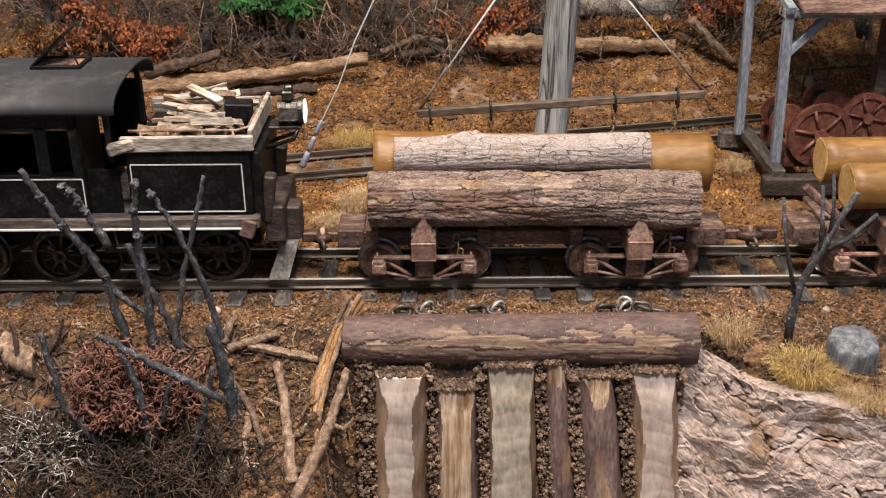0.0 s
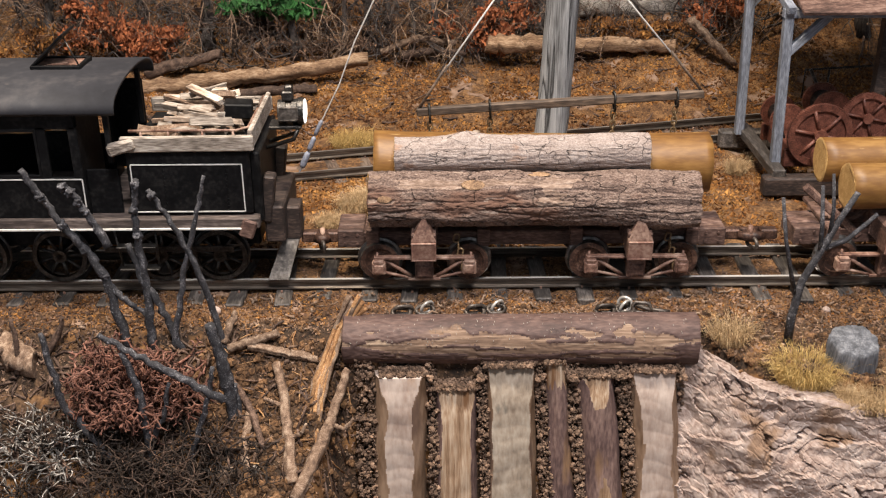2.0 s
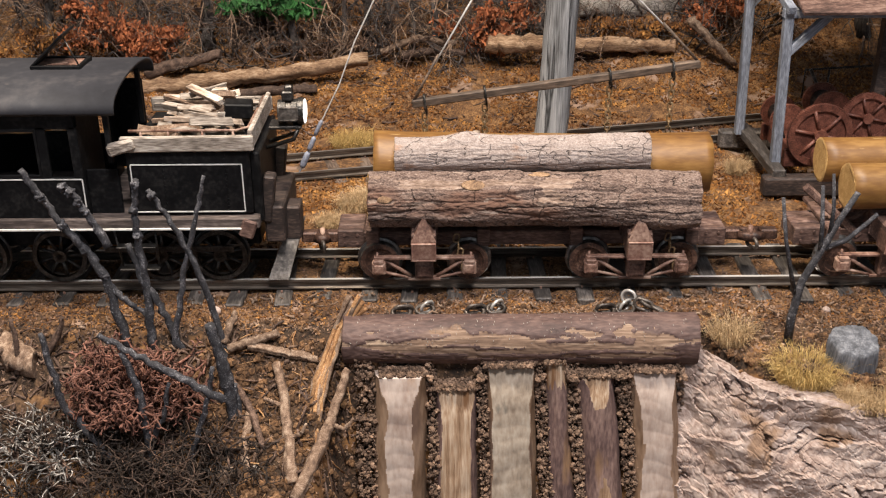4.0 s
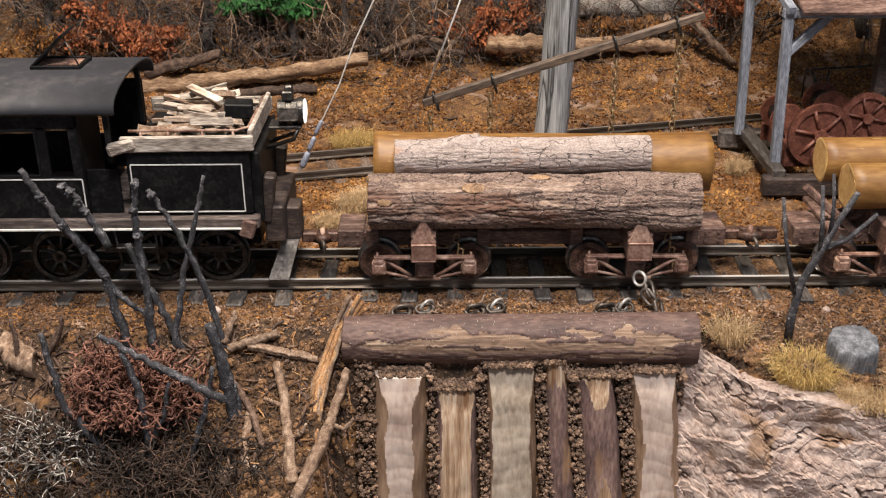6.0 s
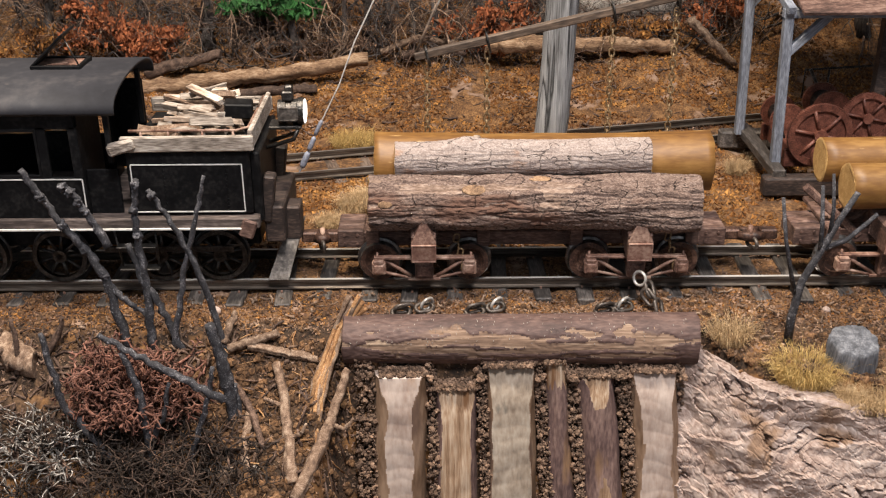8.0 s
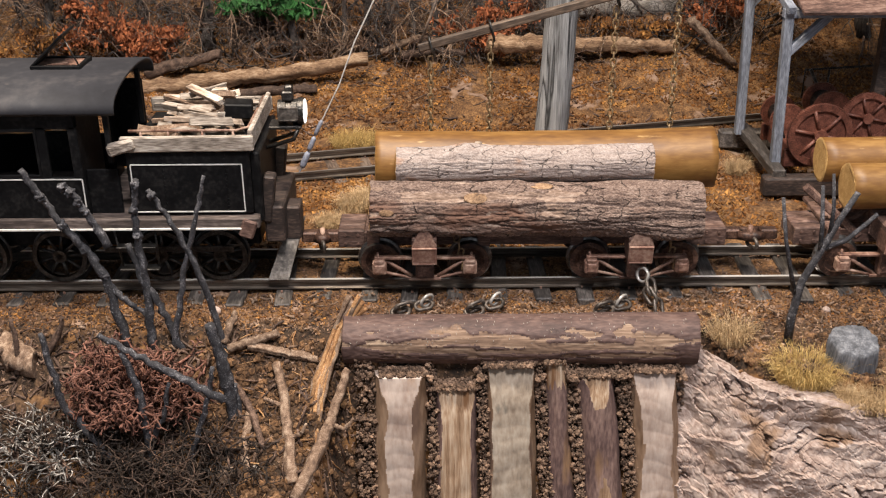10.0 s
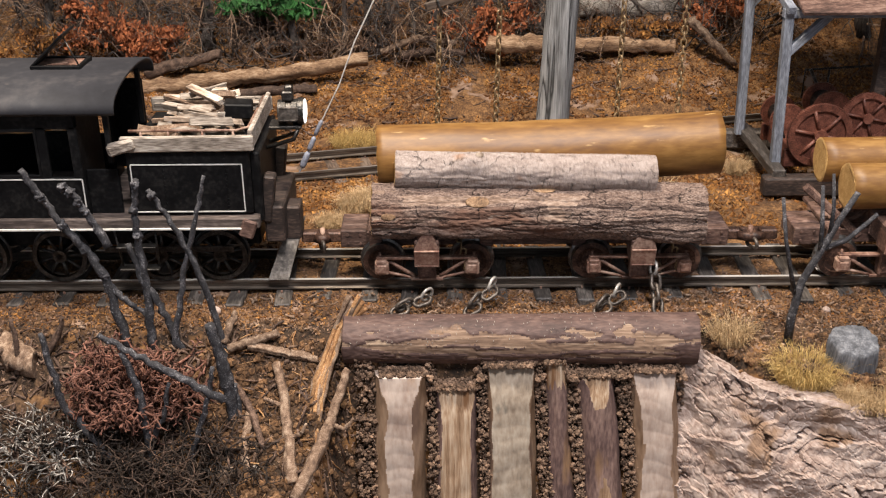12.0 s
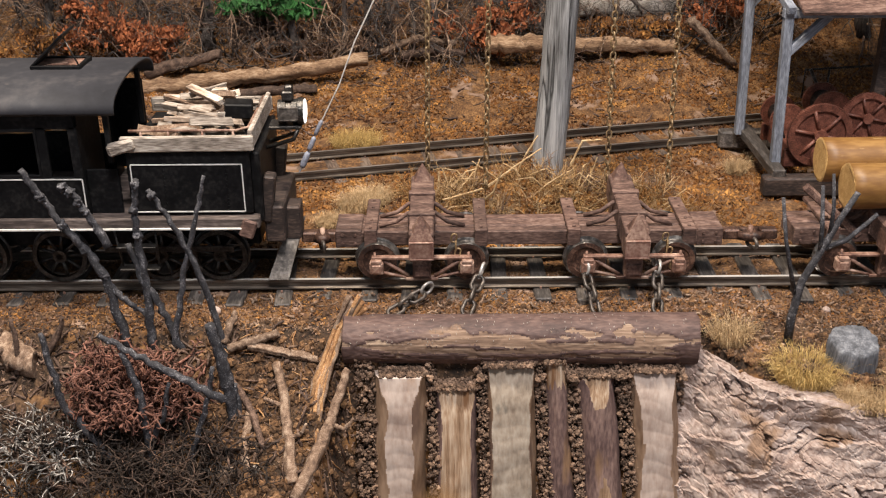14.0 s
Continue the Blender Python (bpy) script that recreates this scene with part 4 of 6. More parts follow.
pole()
bm = bmesh.new()
tube(bm, [(-112, 195, 2), (-99, 195, 31), (-79, 195, 70), (-66, 195, 103), (-50, 195, 135), (-20, 195, 195), (20, 195, 275)], 0.6, 6)
guy = thing("guy_wire", (0, 0, 0), label="thin pale guy wire anchored in the earth", category="wire")
part("cable", bm, M_WIRE, guy)
bm = bmesh.new()
for p0, p1, r in (((-112, 195, 2), (-106, 195, 15), 2.6), ((-105.5, 195, 16.5), (-100.5, 195, 27.5), 2.1), ((-100, 195, 29), (-94, 195, 41), 1.7)):
    p0, p1 = Vector(p0), Vector(p1)
    tube(bm, [p0, p0.lerp(p1, 0.2), p0.lerp(p1, 0.85), p1], [r * 0.75, r, r * 0.95, r * 0.6], 10)
tube(bm, [(-118, 196, -10), (-110, 195, 6)], 0.4, 5)
part("sleeve", bm, M_BLUE, guy, "blue-grey anchor sleeve")


# ---- link-and-pin couplings ----
def coupling(x0, x1, label):
    c = thing("coupling", (0, 0, 0), label=label, category="coupling", group="couplings")
    mid = (x0 + x1) / 2
    for x, sgn in ((x0, 1), (x1, -1)):
        bm = bmesh.new()
        box(bm, (x + sgn * 5, 20, 21), (11, 7, 7), bevel=1)
        tube(bm, [(x + sgn * 9, 16, 21), (mid, 13, 21), (mid + sgn * 3, 17, 21.5), (mid - sgn * 2, 22, 21.5), (x + sgn * 9, 25, 21)], [3, 3.4, 3, 3, 2.4], 8)
        part("drawhead", bm, M_WHEEL, c)
    bm = bmesh.new()
    drum(bm, (mid, 18, 27), (mid, 18, 16), 1.6, seg=8)
    part("pin", bm, M_RUST, c)
    part("link", BIG_LINK, None, c, at=(mid, 12, 18), turn=(70, 90, 0))


coupling(-90, -64, "rusty hooked couplers joining the locomotive and log car")
coupling(180, 214, "dark hooked couplers joining the two log cars")

bm = bmesh.new()
a, b = Vector((226, 12, 56)), Vector((262, 6, 25))
box(bm, (0, 0, (b - a).length / 2), (5, 5, (b - a).length), bevel=0.8)
stake = new("load_stake", mesh_of("load_stake", bm, M_CAR))
stake.matrix_basis = Matrix.LocRotScale(a * MM, (b - a).to_track_quat("Z", "Y"), None)
tagged(stake, "worn brown timber stake leaning on the second car", "stake")



# ---- hoisting shed with winch ----
def shed():
    sh = thing("hoist_shed", (0, 0, 0), label="grey-blue timber frame shed on dark skids", category="shed")
    def post(name, a, b, w, mat=M_FRAME):
        a, b = Vector(a), Vector(b)
        d = b - a
        q = d.to_track_quat("Z", "Y")
        bm = bmesh.new()
        box(bm, (0, 0, d.length / 2), (w, w, d.length), bevel=0.5)
        ob = part(name, bm, mat, sh)
        ob.matrix_basis = Matrix.LocRotScale(a * MM, q, None)
    post("post", (256, 168, 10), (252, 168, 133), 7)
    post("post", (248, 246, 10), (244, 246, 160), 7)
    post("post", (336, 192, 10), (336, 192, 140), 9, M_DARKWOOD)
    post("post", (420, 246, 10), (420, 246, 170), 7)
    post("beam", (248, 168, 129), (424, 168, 129), 7)
    post("beam", (242, 246, 157), (424, 246, 157), 7)
    post("beam", (252, 160, 132), (244, 250, 158), 6)
    post("brace", (254, 168, 99), (282, 168, 127), 6)
    post("brace", (246, 246, 118), (276, 246, 154), 6)
    # real front edge; unseen rear and right stretched to shade winch and slope
    bm = bmesh.new()
    box(bm, (396, 255.8, 166.6), (280, 230, 3), (17, 0, 0), bevel=0.5)
    part("roof", bm, M_CAR, sh, "reddish-brown sheet roof, enlarged out of view for shade")
    bm = bmesh.new()
    box(bm, (350, 150, 2), (215, 12, 15), bevel=1.5)
    part("skid", bm, M_DARKWOOD, sh)
    bm = bmesh.new()
    box(bm, (350, 258, 2), (230, 12, 15), bevel=1.5)
    part("skid", bm, M_TIE, sh)
    bm = bmesh.new()
    box(bm, (254, 205, 11), (10, 115, 8), bevel=1)
    part("cross_sill", bm, M_TIE, sh, "weathered cross timber")


shed()


def gear(bm, at, r, teeth, thick):
    x, y, z = at
    n = teeth * 2
    out = []
    for yy in (y - thick / 2, y + thick / 2):
        out.append(([bm.verts.new((x + math.cos(2 * math.pi * k / n) * (r if k % 2 else r - 0.7), yy, z + math.sin(2 * math.pi * k / n) * (r if k % 2 else r - 0.7))) for k in range(n)],
                    [bm.verts.new((x + math.cos(2 * math.pi * k / n) * r * 0.78, yy, z + math.sin(2 * math.pi * k / n) * r * 0.78)) for k in range(n)]))
    (o0, i0), (o1, i1) = out
    for k in range(n):
        j = (k + 1) % n
        bm.faces.new((o0[k], o0[j], i0[j], i0[k]))
        bm.faces.new((o1[k], o1[j], i1[j], i1[k]))
        bm.faces.new((o0[k], o0[j], o1[j], o1[k]))
        bm.faces.new((i0[k], i0[j], i1[j], i1[k]))
    lathe_y(bm, [(r * 0.8, y), (r * 0.8, y + thick / 2)], (x, 0, z), seg=n)
    lathe_y(bm, [(r * 0.2, y - thick), (r * 0.2, y + thick)], (x, 0, z), seg=14)
    return bm


def winch():
    wi = thing("winch", (0, 0, 0), label="red-oxide iron winch with toothed gears and cable drums", category="winch")
    for x, y, z, r, teeth in ((289, 172, 34, 25, 88), (326, 180, 45, 20, 72)):
        g = part("gear", gear(bmesh.new(), (0, 0, 0), r, teeth, 4), M_WINCH, wi, at=(x, y, z))
        spoke = mesh_of("spoke", tube(bmesh.new(), [(r * 0.12, -1.2, 0), (r * 0.82, -1.2, 0)], r * 0.06, 6), M_WINCH)
        for k in range(6):
            part("spoke", spoke, None, g, turn=(0, 60 * k + 12, 0))
    for x, y, z, r in ((274, 205, 34, 14), (310, 212, 41, 15)):
        bm = bmesh.new()
        lathe_y(bm, [(r, 0), (r, 3), (r * 0.55, 3.2), (r * 0.55, 26), (r, 26.2), (r, 29)], (x, y, z), seg=26)
        part("drum_flange", bm, M_WINCH, wi)
        bm = bmesh.new()
        lathe_y(bm, [(r * 0.62, 3.5), (r * 0.66, 14), (r * 0.62, 25.5)], (x, y, z), seg=22)
        part("wound_cable", bm, M_IRON, wi, "dark wound cable")
    bm = bmesh.new()
    lathe_y(bm, [(9, -4), (11, -2), (9.5, 4), (9.5, 12), (12, 14), (12, 18)], (293, 146, 20), seg=22)
    part("winding_head", bm, M_WINCH, wi)
    bm = bmesh.new()
    box(bm, (330, 178, 14), (130, 6, 14), bevel=0.8)
    box(bm, (330, 240, 14), (130, 6, 14), bevel=0.8)
    box(bm, (272, 210, 15), (6, 66, 14), bevel=0.8)
    box(bm, (276, 190, 26), (10, 4, 14), bevel=0.8)
    part("bed_frame", bm, M_WINCH, wi)
    bm = bmesh.new()
    tube(bm, [(272, 200, 20), (262, 205, 46)], 1.2, 6)
    tube(bm, [(318, 240, 30), (302, 250, 64)], 1.4, 6)
    part("lever", bm, M_IRON, wi, "black control lever")
    bm = bmesh.new()
    tube(bm, [(302, 262, 36), (302, 262, 60), (360, 266, 62), (420, 266, 64)], 1.0, 6)
    tube(bm, [(322, 262, 36), (322, 262, 60)], 0.9, 6)
    part("guard_rail", bm, M_IRON, wi)


winch()


# ---- pale rock ledge, stump ----
def ledge():
    nx, nv = 260, 250
    verts, faces = [], []
    for j in range(nv + 1):
        v = j / nv
        for i in range(nx + 1):
            x = 136 + 190 * i / nx
            u = i / nx
            lipy = ledge_lip(x)
            top = -15 - 8 * smooth01(0, 0.3, u)
            if v < 0.25:
                f = v / 0.25
                y, z = lipy + 26 * (1 - f), top - 5 * (1 - f)
            else:
                f = (v - 0.25) / 0.75
                y, z = lipy - 34 * f, top - 135 * f
            q = Vector((x * 0.02, y * 0.02, z * 0.03))
            big = noise.fractal(q * 1.3, 1.0, 2.0, 3)
            wx, wz = noise.noise(q * 3.5) * 12 + noise.noise(q * 9) * 4, noise.noise(q * 3.5 + Vector((7, 0, 0))) * 10 + noise.noise(q * 9 + Vector((0, 7, 0))) * 3.5
            dip = 0.30 * (1 - smooth01(150, 215, x))
            near, cells = noise.voronoi(Vector(((x + wx) * 0.026, 0.3, (z + wz + dip * x) * 0.045)))
            plate = noise.noise(cells[0] * 7.3 + Vector((0.4, 0.2, 0.1)))
            gap = near[1] - near[0]
            open_crack = max(0, noise.noise(q * 2.4 + Vector((3, 1, 8)))) * 2.2
            d = big * 6 + plate * 6 + ((z + wz + dip * x) * 0.045 - cells[0].z) * 4 - 9 * min(1, open_crack * 1.6) * max(0, 1 - gap / 0.05)
            # wavy bedding: each bed juts a little over the one below it
            bed = (z + dip * x) * 0.085 + big * 0.9 + noise.noise(q * 5) * 0.55
            bed -= math.floor(bed)
            d += 1.2 * (1 - bed) * (0.35 + max(0, noise.noise(q * 1.7 + Vector((5, 5, 5)))))
            p = Vector((x, y, z)) * 0.1
            near2, chips = noise.voronoi(p * 1.6 + Vector((wx, 0, wz)) * 0.05)
            d += noise.noise(chips[0] * 5.7) * 1.1 + ((p * 1.6).z - chips[0].z) * 0.6 - 0.8 * max(0, 1 - (near2[1] - near2[0]) / 0.12)
            d += noise.noise(p * 0.9) * 1.3 - abs(noise.noise(p * 1.4 + Vector((2, 0, 0)))) * 1.1 + noise.noise(p * 4) * 0.4 + noise.noise(p * 9) * 0.25
            s = smooth01(0, 0.12, v)
            verts.append((x + d * 0.1, y - d * s * (0.8 if v > 0.25 else 0.4), z + d * (0.2 if v > 0.25 else 0.6) * s))
    w = nx + 1
    for j in range(nv):
        for i in range(nx):
            faces.append((j * w + i, j * w + i + 1, (j + 1) * w + i + 1, (j + 1) * w + i))
    ob = thing("rock_ledge", (0, 0, 0), label="pale pinkish-grey crumbly rock outcrop with deep layered cracks", category="rock")
    rnd = random.Random(15)
    sites = [((a + rnd.uniform(0.15, 0.85)) / 4, (b + rnd.uniform(0.15, 0.85)) / 3) for a in range(4) for b in range(3)]
    blocks = [[] for _ in sites]
    for f in faces:
        u, v = f[0] % w / nx, f[0] // w / nv
        blocks[min(range(len(sites)), key=lambda k: (sites[k][0] - u) ** 2 + (sites[k][1] - v) ** 2)].append(f)
    for members in blocks:
        used = {}
        for f in members:
            for i in f:
                used.setdefault(i, len(used))
        part("block", loose_mesh("block", [verts[i] for i in used], [tuple(used[i] for i in f) for f in members], M_ROCK), None, ob)


ledge()


def stump():
    bm = bmesh.new()
    rows = []
    for i, (r, z) in enumerate(((15.6, -14), (15, -8), (14.6, 0), (14.2, 6), (14, 13), (13.7, 17), (13, 18.6), (5, 19))):
        row = []
        for k in range(90):
            a = 2 * math.pi * k / 90
            d = noise.noise(Vector((math.cos(a) * 2, math.sin(a) * 2, z * 0.08))) * 1.6 + noise.noise(Vector((math.cos(a) * 7, math.sin(a) * 7, z * 0.3))) * 0.8 + noise.noise(Vector((math.cos(a) * 16, math.sin(a) * 16, z * 0.04))) * (0.5 if z < 15 else 0.1)
            row.append(bm.verts.new((math.cos(a) * (r + d), math.sin(a) * (r + d), z + d * 0.4)))
        rows.append(row)
    for a, b in zip(rows, rows[1:]):
        for k in range(90):
            bm.faces.new((a[k], a[(k + 1) % 90], b[(k + 1) % 90], b[k]))
    bm.faces.new(rows[-1])
    bm.faces.new(rows[0])
    ob = new("stump", mesh_of("stump", bm, M_STONE, True))
    ob.matrix_basis = pose(0.2345, -0.078, -0.0185, 12, -4, 0)
    tagged(ob, "rounded blue-grey weathered tree stump in dry grass", "stump")


stump()


# ---- grass, twigs, brush ----
def tuft(at, r, h, n, mat, seed, label, lean=0.8):
    rnd = random.Random(seed)
    verts, faces = [], []
    for _ in range(n):
        a, q = rnd.uniform(0, 6.283), r * math.sqrt(rnd.random()) * 0.7
        bx, by = math.cos(a) * q, math.sin(a) * q * 0.8
        hh = h * rnd.uniform(0.3, 1.2)
        lx, ly = math.cos(a) * rnd.uniform(0, lean) * hh + rnd.gauss(0, 4.5), math.sin(a) * rnd.uniform(0, lean) * hh + rnd.gauss(0, 4.5)
        w = rnd.uniform(0.08, 0.17)
        p0, p1, p2 = Vector((bx, by, -2)), Vector((bx + lx * 0.4, by + ly * 0.4, hh * 0.62)), Vector((bx + lx, by + ly, hh * rnd.uniform(0.3, 1)))
        side = Vector((rnd.uniform(-1, 1), rnd.uniform(-1, 1), 0)).normalized() * w
        side2 = side.cross(Vector((0, 0, 1)))
        b = len(verts)
        for p, k in ((p0, 1), (p1, 0.8)):
            verts += [tuple(p + side * k), tuple(p - side * 0.5 * k + side2 * 0.8 * k), tuple(p - side * 0.5 * k - side2 * 0.8 * k)]
        verts.append(tuple(p2))
        for k in range(3):
            faces.append((b + k, b + (k + 1) % 3, b + 3 + (k + 1) % 3, b + 3 + k))
            faces.append((b + 3 + k, b + 3 + (k + 1) % 3, b + 6))
    ob = new("grass_tuft", loose_mesh("grass_tuft", verts, faces, mat))
    ob.matrix_basis = pose(at[0] * MM, at[1] * MM, (at[2] if len(at) > 2 else land(at[0], at[1])) * MM)
    tagged(ob, label, "grass", "dry grass tufts")


tuft((170, -56), 15, 14, 750, M_STRAW, 1, "clump of dry straw-coloured grass beside the log", 1.1)
tuft((207, -86, -23), 23, 17, 1700, M_YELLOW, 2, "clump of yellowish dry grass on the ledge", 1.1)
tuft((238, -107, -24), 26, 9, 2300, M_STRAW, 3, "clump of dry straw-coloured grass by the stump", 1.2)
tuft((268, -100, -24), 24, 13, 2200, M_STRAW, 4, "clump of dry straw-coloured grass by the stump", 1.2)
tuft((-60, 112), 18, 14, 2600, M_STRAW, 5, "feathery straw-coloured grass behind the coupler")
tuft((-78, 90), 14, 10, 1800, M_STRAW, 6, "feathery straw-coloured grass behind the coupler")
tuft((-52, 128), 16, 13, 2200, M_STRAW, 16, "feathery straw-coloured grass behind the coupler")
tuft((-75, 272), 26, 15, 2600, M_YELLOW, 7, "low mustard-yellow grass on the slope")
tuft((238, 205), 9, 16, 700, M_STRAW, 8, "pale dry grass against the shed sill")


def branching(bm, p, d, length, r, depth, rnd, spread=0.7, gravity=0.0, seg=5):
    """A limb that forks: every fork is a thinner, shorter limb."""
    n = 4
    pts, dd = [Vector(p)], Vector(d).normalized()
    for i in range(n):
        dd = (dd + Vector([rnd.uniform(-0.25, 0.25) for _ in range(3)]) + Vector((0, 0, gravity))).normalized()
        pts.append(pts[-1] + dd * length / n)
    tube(bm, pts, [r * (1 - 0.45 * i / n) for i in range(n + 1)], seg)
    if depth:
        for _ in range(rnd.choice((2, 2, 3))):
            e = (dd + Vector([rnd.uniform(-spread, spread) for _ in range(3)])).normalized()
            branching(bm, pts[rnd.choice((2, 3, 4))], e, length * rnd.uniform(0.55, 0.85), r * 0.55, depth - 1, rnd, spread, gravity, seg)


def char_bush():
    b = thing("charred_bush", (0, 0, 0), label="bare charred black twigs with ashy grey tips", category="bush")
    sticks = [
        ([(-186, -58, -16), (-195, -56, 30), (-204, -56, 48), (-214, -58, 64), (-223, -58, 81), (-231, -60, 98)], 3.6),
        ([(-190, -56, 50), (-200, -57, 72), (-206, -58, 84), (-211, -58, 88)], 3.0),
        ([(-172, -58, -18), (-172, -56, 26), (-173, -56, 55), (-173, -56, 72), (-170, -56, 90)], 3.4),
        ([(-194, -56, 25), (-184, -56, 14), (-173, -56, 4)], 2.6),
        ([(-146, -60, -60), (-155, -57, -19), (-164, -56, 8), (-174, -56, 30), (-179, -56, 51)], 3.6),
        ([(-128, -62, -70), (-127, -58, -27), (-134, -56, 4), (-142, -56, 37), (-151, -56, 60), (-164, -56, 84)], 3.0),
        ([(-160, -58, -18), (-150, -56, 30), (-140, -56, 62), (-132, -56, 92)], 2.4),
        ([(-121, -84, -72), (-123, -84, -33), (-126, -84, -10), (-131, -84, 14)], 6.0),
        ([(-122, -104, -24), (-148, -104, -7), (-171, -104, 8), (-187, -104, 19)], 3.2),
        ([(-165, -104, -95), (-168, -104, -42), (-170, -104, -12), (-176, -104, 8)], 3.6),
        ([(-166, -104, -50), (-158, -104, -35), (-152, -104, -12)], 2.2),
        ([(-156, -104, -96), (-142, -104, -54), (-133, -104, -27), (-127, -104, -2)], 2.6),
        ([(-172, -104, -92), (-179, -104, -81), (-198, -104, -50), (-213, -104, -25), (-215, -104, -5), (-218, -104, 20)], 3.4),
        ([(-110, -86, -100), (-118, -84, -72), (-118, -84, -48), (-120, -84, -25)], 2.6),
    ]
    rnd = random.Random(4)
    for pts, r in sticks:
        bm = bmesh.new()
        fine = []
        for a, c in zip(pts, pts[1:]):
            for k in range(7):
                q = Vector(a).lerp(Vector(c), k / 7)
                fine.append(q + Vector([rnd.uniform(-0.7, 0.7) for _ in range(3)]))
        fine.append(Vector(pts[-1]))
        n = len(fine)
        tube(bm, fine, [r * 0.68 * (1.15 - 0.5 * i / n) * (1 + 0.06 * math.sin(i * 2.3 + r * 9)) for i in range(n)], 10, rough=0.22)
        part("twig", bm, M_CHAR, b)


def lichen_lumps():
    """Crusty lichen that sits on the twigs."""
    rnd = random.Random(9)
    for x, y, z in ((-214, -59, 64), (-223, -59, 81), (-204, -57, 48), (-195, -57, 31), (-200, -58, 72), (-203, -58.5, 78), (-206, -59, 84), (-210, -59, 87), (-173, -57, 72), (-170.5, -57, 87), (-173, -57, 56), (-162, -57, 81)):
        bm = bmesh.new()
        bmesh.ops.create_icosphere(bm, subdivisions=3, radius=2.3)
        for v in bm.verts:
            v.co *= 1 + 0.8 * noise.noise(v.co * 0.6 + Vector((x, y, z))) + 0.5 * noise.noise(v.co * 1.3 + Vector((z, x, 0)))
        ob = new("lichen_crust", mesh_of("lichen_crust", bm, M_CHAR, True))
        ob.matrix_basis = pose(x * MM, y * MM, z * MM, rnd.uniform(0, 90), 0, 0)
        tagged(ob, "crusty dark grey lichen on the charred twig", "lichen", "lichen crusts")


char_bush()
lichen_lumps()


def right_sapling():
    b = thing("charred_sapling", (0, 0, 0), label="thin charred bare sapling beside the track", category="sapling")
    for pts, r in (([(203, -60, -16), (203, -60, 3), (206, -60, 26), (215, -60, 47), (222, -60, 64), (230, -60, 81)], 2.8),
                   ([(203, -60, 18), (194, -60, 51), (189, -60, 78)], 1.4), ([(214, -60, 43), (213, -60, 61), (210, -60, 85)], 1.5),
                   ([(216, -60, 47), (228, -60, 52), (243, -60, 68)], 1.8), ([(218, -60, 50), (218, -60, 71), (215, -60, 92)], 1.3)):
        bm = bmesh.new()
        tube(bm, pts, [r * (1 - 0.5 * i / len(pts)) for i in range(len(pts))], 8, rough=0.1)
        part("twig", bm, M_CHAR, b)


right_sapling()


def antler(bm, p, d, length, r, depth, rnd, seg=5):
    """A blunt lichen sprig that curls and forks widely, staying thick to its tips."""
    n = 4
    pts, dd = [Vector(p)], Vector(d).normalized()
    curl = Vector([rnd.uniform(-0.32, 0.32) for _ in range(3)])
    for i in range(n):
        dd = (dd + curl + Vector([rnd.uniform(-0.12, 0.12) for _ in range(3)])).normalized()
        pts.append(pts[-1] + dd * length / n)
    tube(bm, pts, [r, r * 0.88, r * 0.78, r * 0.7, r * (0.66 if depth else 0.35)], seg)
    if depth:
        side = dd.orthogonal().normalized()
        side = (side * rnd.uniform(-1, 1) + dd.cross(side) * rnd.uniform(-1, 1)).normalized()
        for s in (-1, 1):
            antler(bm, pts[-1], dd + side * s * rnd.uniform(0.6, 1.2), length * rnd.uniform(0.6, 0.9), r * 0.82, depth - 1, rnd, seg)


def moss(name, at, size, n, mats, seed, label, r=0.55, long=(6, 11), depth=2, groups=18):
    rnd = random.Random(seed)
    t = thing(name, at, label=label, category="lichen", group="lichen clumps")
    for g in range(groups):
        bm = bmesh.new()
        turn = 2 * math.pi * g / groups
        for _ in range(n // groups):
            a = turn + rnd.uniform(-0.3, 0.3)
            k = math.sqrt(rnd.uniform(0.02, 0.95))
            d = Vector((math.cos(a) * k, math.sin(a) * k, rnd.uniform(0.1, 1.0) * math.sqrt(1 - k * k) + 0.05))
            p = Vector((d.x * size[0], d.y * size[1], d.z * size[2])) * rnd.uniform(0.55, 0.97)
            e = Vector((d.x, d.y - 0.5, d.z)) + Vector([rnd.uniform(-1.0, 1.0) for _ in range(3)])
            antler(bm, p, e, rnd.uniform(*long), r * rnd.uniform(0.8, 1.15), depth, rnd)
        part("sprig", bm, mats[g % len(mats)], t, smooth=True)


# near-black sprigs stand in for the shade in the hollow under the brush
M_SHADEMOSS = material("shade_dark_moss", [(0.010, 0.007, 0.005), (0.027, 0.017, 0.012), (0.08, 0.052, 0.036)], 60, 0.9, 0.2, vary=0.4)
moss("lichen_clump", (-180, -80, -42), (40, 26, 40), 330, [M_MOSS], 1, "reddish-brown branching lichen clump on the bank", 1.05, (5.5, 9), 3)
moss("lichen_clump", (-232, -95, -68), (40, 18, 26), 330, [M_GREYMOSS, M_SHADEMOSS, M_GREYMOSS, M_BROWNTWIG], 2, "grey and white wiry lichen over dark twigs on the bank", 0.62, (7, 13))
moss("lichen_clump", (-160, -102, -82), (60, 18, 30), 460, [M_SHADEMOSS, M_SHADEMOSS, M_BROWNTWIG, M_SHADEMOSS], 3, "dark brown wiry lichen filling in the shade low on the bank", 0.6, (8, 16))
moss("lichen_clump", (-246, -108, -92), (34, 14, 18), 160, [M_GREYMOSS, M_SHADEMOSS], 4, "pale wiry lichen at the foot of the bank", 0.6, (8, 14))


